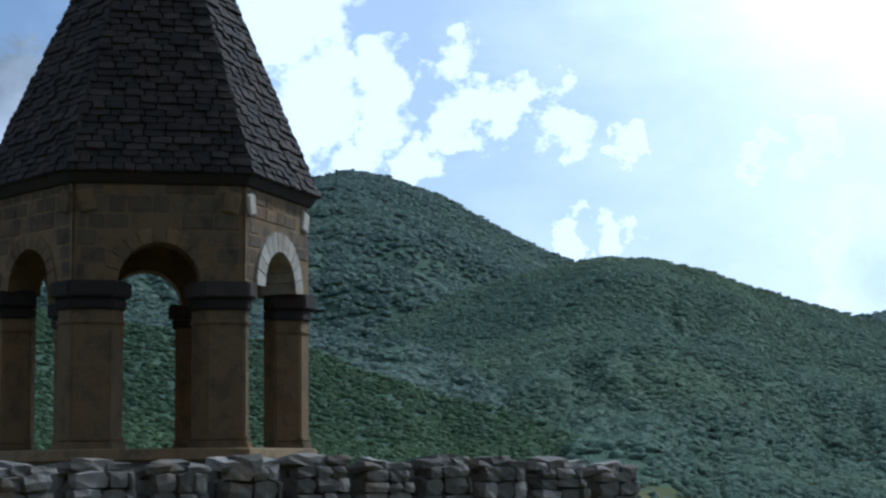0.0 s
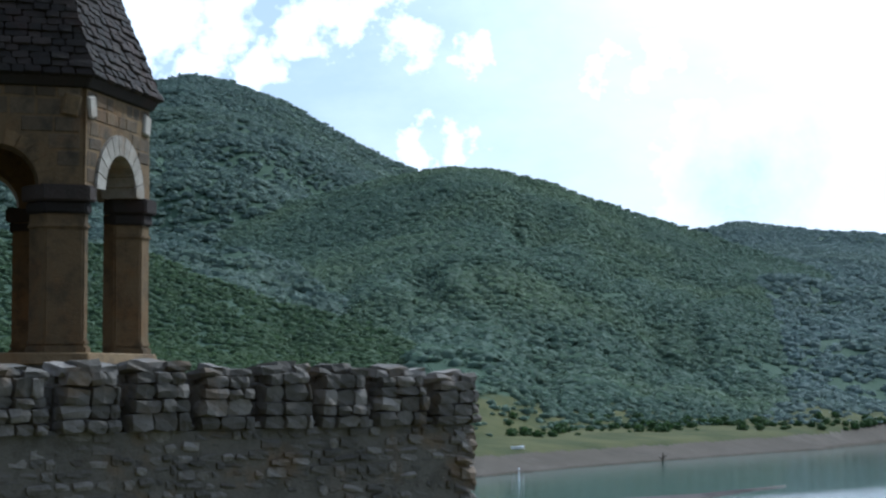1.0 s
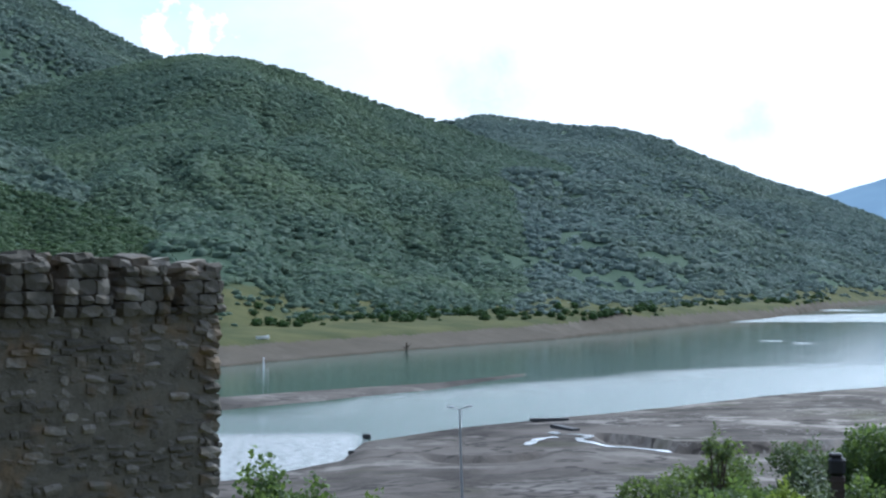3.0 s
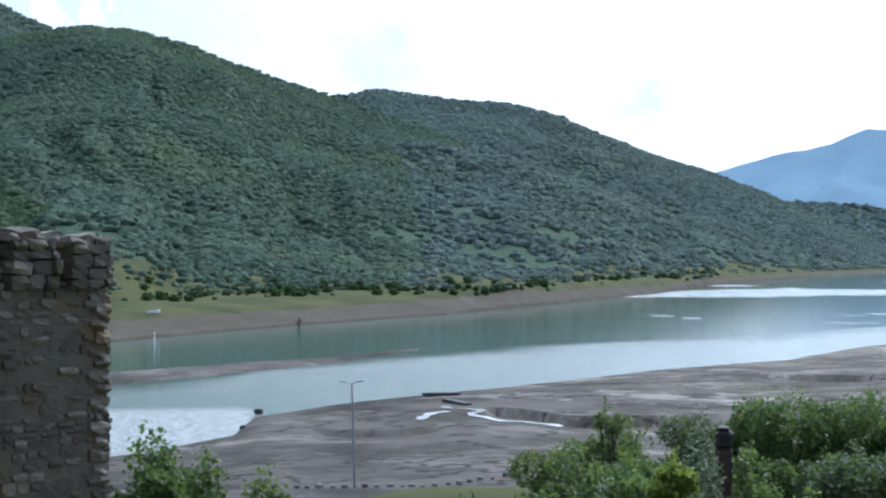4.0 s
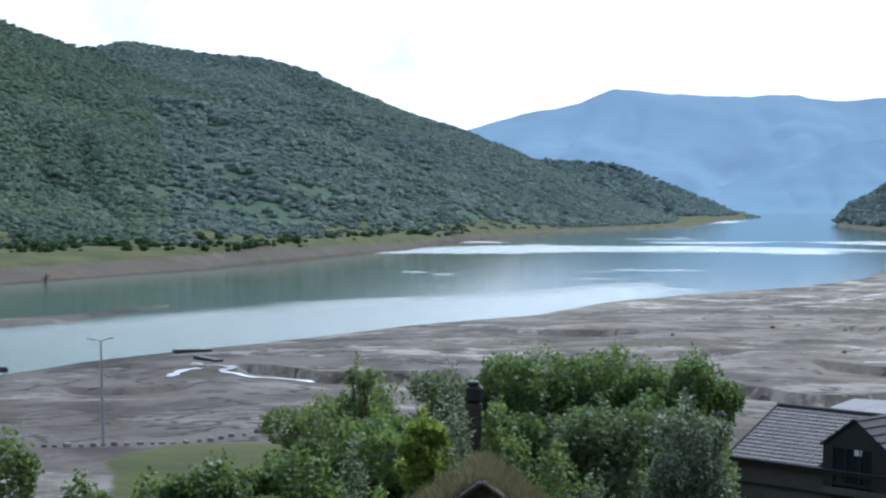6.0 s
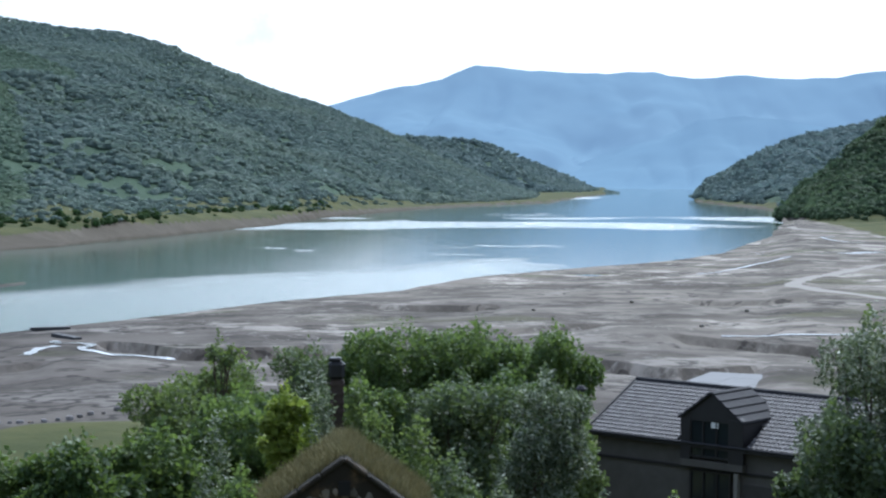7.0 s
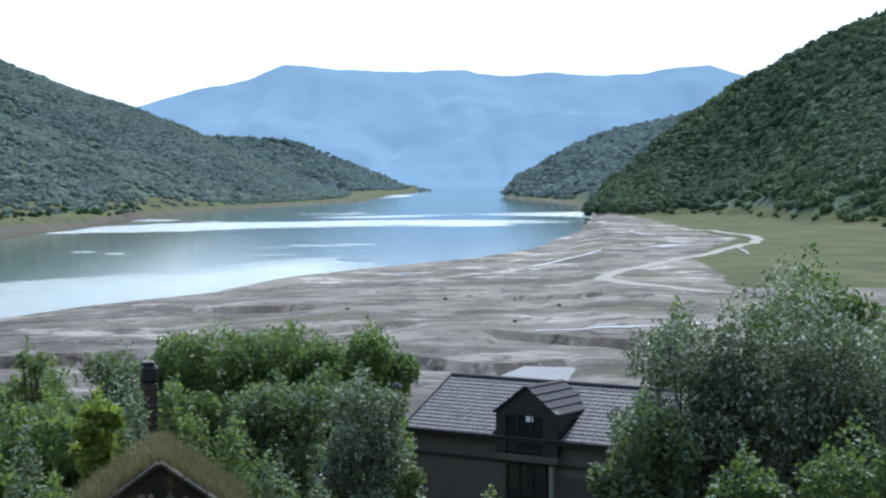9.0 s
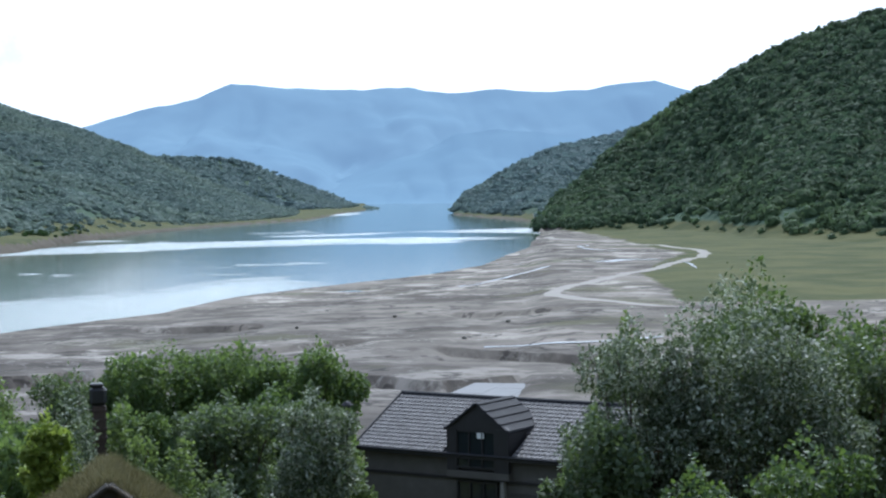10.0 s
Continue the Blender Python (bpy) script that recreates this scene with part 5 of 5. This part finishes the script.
for az, dist, size in ((24.5, 215, 0.7), (31.5, 300, 0.6), (36.8, 262, 0.8), (34.6, 330, 0.8), (38.2, 300, 0.7)):
    x, y = place(az, dist)
    boulder("boulder", x, y, size, "dark boulder lying on the silt flat", material=M_STONE)


def drift_beam(az0, d0, az1, d1, lift):
    (x0, y0), (x1, y1) = place(az0, d0), place(az1, d1)
    ln = math.hypot(x1 - x0, y1 - y0)
    cx, cy = (x0 + x1) / 2, (y0 + y1) / 2
    ob = thing("concrete_beam", pose(cx, cy, max(ground_z(cx, cy), 0) + lift, 0, 0, math.degrees(math.atan2(y1 - y0, x1 - x0))), "dark concrete slab stranded on the silt", "slab")
    part("slab", box((ln, 1.2, 0.5), (0, 0, 0.2), 0.05), plain("wet_concrete", (0.05, 0.05, 0.05), 0.8), ob)
    for k in (-1, 1):
        part("footing", box((0.6, 1.0, 0.4), (k * ln * 0.36, 0, -0.1), 0.04), plain("wet_concrete_footing", (0.05, 0.05, 0.05), 0.8), ob)


drift_beam(15.75, 279, 16.95, 280, 0.1)
drift_beam(16.5, 262, 17.2, 255, 0.0)

# ---- far shore: post in the water, marker, boat ----
M_WHITE_POST = plain("white_post", (0.8, 0.8, 0.78), 0.5, vary=0.05)
x, y = place(7.33, 421)
post = thing("marker_post", pose(x, y, -1.0), "white marker post standing in the lake", "post")
part("pole", cone(bmesh.new(), (0, 0, 0), (0, 0, 3.2), 0.2, 0.14), M_WHITE_POST, post)
part("top_ball", cone(bmesh.new(), (0, 0, 3.6), (0, 0, 4.0), 0.3, 0.12), M_WHITE_POST, post)
x, y = place(11.83, 512)
post = thing("dead_snag", pose(x, y, max(0, ground_z(x, y)) - 0.3), "dark dead tree stump on the far bank", "stump")
bm = cone(bmesh.new(), (0, 0, 0), (0.1, 0, 2.8), 0.4, 0.12)
cone(bm, (0.05, 0, 1.2), (1.3, 0.2, 2.2), 0.22, 0.06), cone(bm, (0.05, 0, 0.9), (-1.2, 0, 1.7), 0.22, 0.06)
part("trunk", bm, M_BARK, post)
x, y = place(7.3, 486)
boat = thing("rowing_boat", pose(x, y, ground_z(x, y) + 0.05, 0, 0, 25), "small white rowing boat drawn up on the bank", "boat")
bm = bmesh.new()
ring_pts = []
for i, (bx, bw, bz) in enumerate(((-1.9, 0.5, 0.75), (-0.8, 0.8, 0.7), (0.6, 0.75, 0.72), (2.0, 0.05, 1.0))):
    ring_pts.append([bm.verts.new(p) for p in ((bx, -bw, bz), (bx, -bw * 0.6, 0.05), (bx, bw * 0.6, 0.05), (bx, bw, bz))])
for a, b in zip(ring_pts[:-1], ring_pts[1:]):
    for i in range(3):
        bm.faces.new((a[i], a[i + 1], b[i + 1], b[i]))
bm.faces.new(ring_pts[0])
part("hull", bm, M_WHITE_POST, boat)
for bx in (-0.9, 0.5):
    part("thwart", box((0.25, 1.3, 0.06), (bx, 0, 0.55)), M_WHITE_POST, boat)


# ---- runnels on the silt ----
def runnel(points, width, seed):
    """A winding ribbon of shallow water laid on the silt."""
    p = np.array(points, float)
    for _ in range(3):
        q = np.empty((2 * len(p), 2))
        q[0], q[-1] = p[0], p[-1]
        q[1:-1:2], q[2:-1:2] = p[:-1] * 0.75 + p[1:] * 0.25, p[:-1] * 0.25 + p[1:] * 0.75
        p = q
    d = np.gradient(p, axis=0)
    n = np.stack([-d[:, 1], d[:, 0]], -1) / (np.linalg.norm(d, axis=1)[:, None] + 1e-9)
    k = np.arange(len(p))
    w = width * (0.6 + 0.5 * np.sin(k * 0.37 + seed) ** 2)[:, None]
    a, b = p + n * w / 2, p - n * w / 2
    z = np.array([max(ground_z(*c), ground_z(*e), ground_z(*f)) for c, e, f in zip(p, a, b)]) + 0.10
    v = np.empty((2 * len(p), 3))
    v[0::2, :2], v[1::2, :2], v[0::2, 2], v[1::2, 2] = a, b, z, z
    i = np.arange(len(p) - 1) * 2
    me = quick_mesh("runnel", v, np.stack([i, i + 1, i + 3, i + 2], -1))
    me.materials.append(M_RUNNEL)
    return tagged(new("runnel", me), "shallow bright runnel winding across the silt", "stream", kind="structure")


s = Shade("shallow_water", rough=0.18, spec=0.5)
s.color(s.mix(s.noise(0.8, 4, space="world"), (0.16, 0.16, 0.155), (0.36, 0.365, 0.36)))
M_RUNNEL = s.mat
runnel([(62, 222), (64, 226), (66, 230), (69, 231)], 1.5, 1)
runnel([(72, 243), (70.5, 238), (73, 234), (73.5, 230), (70, 226), (70, 221), (74, 216), (77, 210)], 1.6, 2)
for pts, w in (([(360, 470), (350, 420), (372, 390), (340, 350)], 1.0), ([(330, 400), (290, 372), (262, 352)], 0.9),
               ([(470, 545), (440, 520), (420, 470)], 2.0), ([(150, 196), (160, 186), (172, 184)], 1.5), ([place(41.2, 545), place(42.0, 556), place(42.9, 552)], 7.0)):
    runnel(pts, w, len(pts) + w)


# ---- concrete pad beside the flats ----
x, y = place(38.05, 193)
pad = thing("concrete_pad", pose(x, y, ground_z(x, y) - 0.2, 0, 0, -52), "pale flat concrete slab at the edge of the silt", "slab")
M_PAD = plain("pale_concrete", (0.14, 0.14, 0.14), 0.85, vary=0.15, scale=0.4)
for i in range(3):
    for j in range(3):
        part("slab", box((3.5, 5.0, 0.5), ((i - 1) * 3.53, (j - 1) * 5.03, 0.25 + 0.01 * ((i + j) % 2)), 0.03), M_PAD, pad)


# ---- woods on the hills ----
def crown_template(seed, cuts):
    g = np.random.default_rng(seed)
    bm = bmesh.new()
    bmesh.ops.create_icosphere(bm, subdivisions=cuts, radius=1.0)
    bmesh.ops.delete(bm, geom=[v for v in bm.verts if v.co.z < -0.55], context="VERTS")
    bmesh.ops.triangulate(bm, faces=bm.faces)
    k = g.uniform(0, 9, 6)
    for v in bm.verts:
        p = v.co
        f = 1 + 0.20 * math.sin(p.x * 4 + k[0]) * math.sin(p.y * 4 + k[1]) + 0.14 * math.sin(p.z * 6 + p.x * 5 + k[2]) + g.uniform(-0.12, 0.12)
        v.co = p * f
    bm.verts.ensure_lookup_table()
    co = np.array([v.co[:] for v in bm.verts])
    fa = np.array([[v.index for v in f.verts] for f in bm.faces])
    bm.free()
    return co, fa


def ragged_crown(seed, cuts, sprays, spray_size):
    """A crown: a rough core and sprays of foliage that break its outline."""
    g = np.random.default_rng(seed)
    co, fa = crown_template(seed, cuts)
    d = g.normal(size=(sprays, 3))
    d[:, 2] = np.abs(d[:, 2]) * 1.1 - 0.15
    d /= np.linalg.norm(d, axis=1)[:, None]
    c = d * g.uniform(0.86, 1.12, sprays)[:, None]
    n = d + g.normal(size=(sprays, 3)) * 0.5
    n /= np.linalg.norm(n, axis=1)[:, None]
    u = np.cross(n, g.normal(size=(sprays, 3)))
    u /= np.linalg.norm(u, axis=1)[:, None]
    v = np.cross(n, u)
    size = spray_size * g.uniform(0.6, 1.4, sprays)[:, None]
    corner = np.stack([c + u * size, c + v * size * 0.8 + n * size * 0.25, c - u * size, c - v * size * 0.8 + n * size * 0.25], 1).reshape(-1, 3)
    k = np.arange(sprays)[:, None] * 4 + len(co)
    tri = np.concatenate([k + np.array([[0, 1, 2]]), k + np.array([[0, 2, 3]])])
    return np.concatenate([co * 0.9, corner]), np.concatenate([fa, tri])


SMALL = [ragged_crown(k, 1, 4, 0.48) for k in range(8)]
LARGE = [ragged_crown(k + 50, 1, 20, 0.34) for k in range(6)]


BROW_AZ, BROW_R = np.arange(-20, 56, 0.25), np.geomspace(300, 3000, 260)
grid_az, grid_r = np.meshgrid(BROW_AZ, BROW_R, indexing="ij")
BROW = np.maximum.accumulate(np.degrees(np.arctan2(land_height(grid_az, grid_r)[2] - EYE_Z, grid_r)), axis=1)


def brow(az, r):
    """The elevation of the highest ground between the viewer and a place."""
    i = np.clip(((az + 20) / 0.25).round().astype(int), 0, len(BROW_AZ) - 1)
    j = np.clip(np.searchsorted(BROW_R, r) - 2, 0, len(BROW_R) - 1)
    return BROW[i, j]


def woods(name, hill, az0, az1, r0, r1, area, size, material, label, templates, seed, t0=0.0, t1=1.03, tall=0.55):
    g = np.random.default_rng(seed)
    total = math.radians(az1 - az0) * (r1 * r1 - r0 * r0) / 2
    n = int(total / area)
    az = g.uniform(az0, az1, n)
    r = np.sqrt(g.uniform(r0 * r0, r1 * r1, n))
    x, y, z, wood, _ = land_height(az, r)
    h, t = hill_height(hill, az, r, x, y)
    keep = (np.abs(h - z) < 0.01) & (t > t0) & (t < t1)
    # nothing stands where nearer ground hides even the tree tops
    keep &= np.degrees(np.arctan2(z + 2.2 * size - EYE_Z, r)) > brow(az, r) - 0.1
    # open ground and thickets near the foot
    open_land = fbm(x, y, 55, 3, 21)
    keep &= (open_land > 0.02 - t * 1.6) | (g.random(n) < 0.16)
    az, r, x, y, z, t = (q[keep] for q in (az, r, x, y, z, t))
    n = len(x)
    s = size * g.uniform(0.7, 1.4, n) * (0.75 + 0.5 * (fbm(x, y, 90, 2, 33) + 0.5)) * np.clip(0.45 + t * 5, 0.45, 1)
    a = g.uniform(0, 2 * math.pi, n)
    which = g.integers(0, len(templates), n)
    vs, fs, base = [], [], 0
    for k, (co, fa) in enumerate(templates):
        sel = np.where(which == k)[0]
        c, q = np.cos(a[sel])[:, None], np.sin(a[sel])[:, None]
        px = (co[:, 0] * c - co[:, 1] * q) * s[sel, None] + x[sel, None]
        py = (co[:, 0] * q + co[:, 1] * c) * s[sel, None] + y[sel, None]
        pz = (co[:, 2] * tall + 0.16) * s[sel, None] + z[sel, None]
        vs.append(np.stack([px, py, pz], -1).reshape(-1, 3))
        fs.append((fa[None] + (np.arange(len(sel)) * len(co))[:, None, None]).reshape(-1, 3) + base)
        base += len(sel) * len(co)
    me = quick_mesh(name, np.concatenate(vs), np.concatenate(fs))
    me.materials.append(material)
    me.polygons.foreach_set("use_smooth", np.ones(len(me.polygons), bool))
    return tagged(new(name, me), label, "woodland", kind="stuff")


# haze is painted into the farther woods as paler, bluer base colours
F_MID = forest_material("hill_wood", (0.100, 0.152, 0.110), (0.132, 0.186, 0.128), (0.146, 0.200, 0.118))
F_LONG = forest_material("hazed_ridge_wood", (0.128, 0.178, 0.158), (0.158, 0.210, 0.182), (0.165, 0.215, 0.170))
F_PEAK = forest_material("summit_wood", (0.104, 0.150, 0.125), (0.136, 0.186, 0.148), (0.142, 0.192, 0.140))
F_FAR = forest_material("hazed_far_wood", (0.130, 0.185, 0.180), (0.155, 0.210, 0.200), (0.160, 0.215, 0.190))
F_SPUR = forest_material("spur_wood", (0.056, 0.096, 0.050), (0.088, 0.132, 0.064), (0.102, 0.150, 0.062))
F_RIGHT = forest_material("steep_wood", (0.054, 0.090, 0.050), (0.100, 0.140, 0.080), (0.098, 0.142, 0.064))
woods("spur_woodland", "spur", -16, 10.5, 470, 900, 7, 1.8, F_SPUR, "bright green dense wood on the near spur", SMALL, 1)
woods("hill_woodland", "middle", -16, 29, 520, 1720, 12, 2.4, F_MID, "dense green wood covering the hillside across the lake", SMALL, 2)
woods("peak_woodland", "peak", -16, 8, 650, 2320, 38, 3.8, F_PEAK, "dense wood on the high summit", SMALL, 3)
woods("ridge_woodland", "long", 12, 32.5, 640, 2160, 25, 3.2, F_LONG, "dense wood on the long ridge, bluish with painted haze", SMALL, 4)
woods("tail_woodland", "tail", 25, 34.7, 2050, 2800, 45, 4.6, F_FAR, "wood on the low far spur, bluish with painted haze", SMALL, 5)
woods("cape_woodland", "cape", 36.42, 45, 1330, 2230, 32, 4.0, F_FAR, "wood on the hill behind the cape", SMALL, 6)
woods("steep_woodland", "wooded", 39.2, 52.5, 580, 1260, 16, 3.7, F_RIGHT, "thick oak wood on the steep hillside", LARGE, 7, tall=0.9)


def shore_bushes():
    """Bushes dotted along the pasture of the far bank."""
    g = random.Random(12)
    M_BUSH = forest_material("bush", (0.025, 0.055, 0.018), (0.06, 0.10, 0.03), (0.05, 0.085, 0.028))
    meshes = []
    for co, fa in LARGE:
        me = quick_mesh("bush", co * np.array([1, 1, 0.9]) + np.array([0, 0, 0.4]), fa)
        me.materials.append(M_BUSH)
        meshes.append(me)
    for k in range(190):
        az = g.uniform(7.0, 25.0)
        foot = float(curve(np.array([az]), WOOD_FOOT)[0])
        d = foot - g.uniform(-30, 28) if k % 3 else foot - g.uniform(-4, 10)
        d = max(d, float(curve(np.array([az]), FAR_SHORE)[0]) + 30)
        x, y = place(az, d)
        sc = g.uniform(0.7, 2.1)
        ob = new("bush", meshes[k % 5])
        ob.matrix_basis = pose(x, y, ground_z(x, y) - 0.1, 0, 0, g.uniform(0, 360)) @ Matrix.Diagonal((sc, sc, sc * g.uniform(0.8, 1.1), 1))
        tagged(ob, "round dark green bush on the lakeside pasture", "bush", "bushes along the far bank")


shore_bushes()
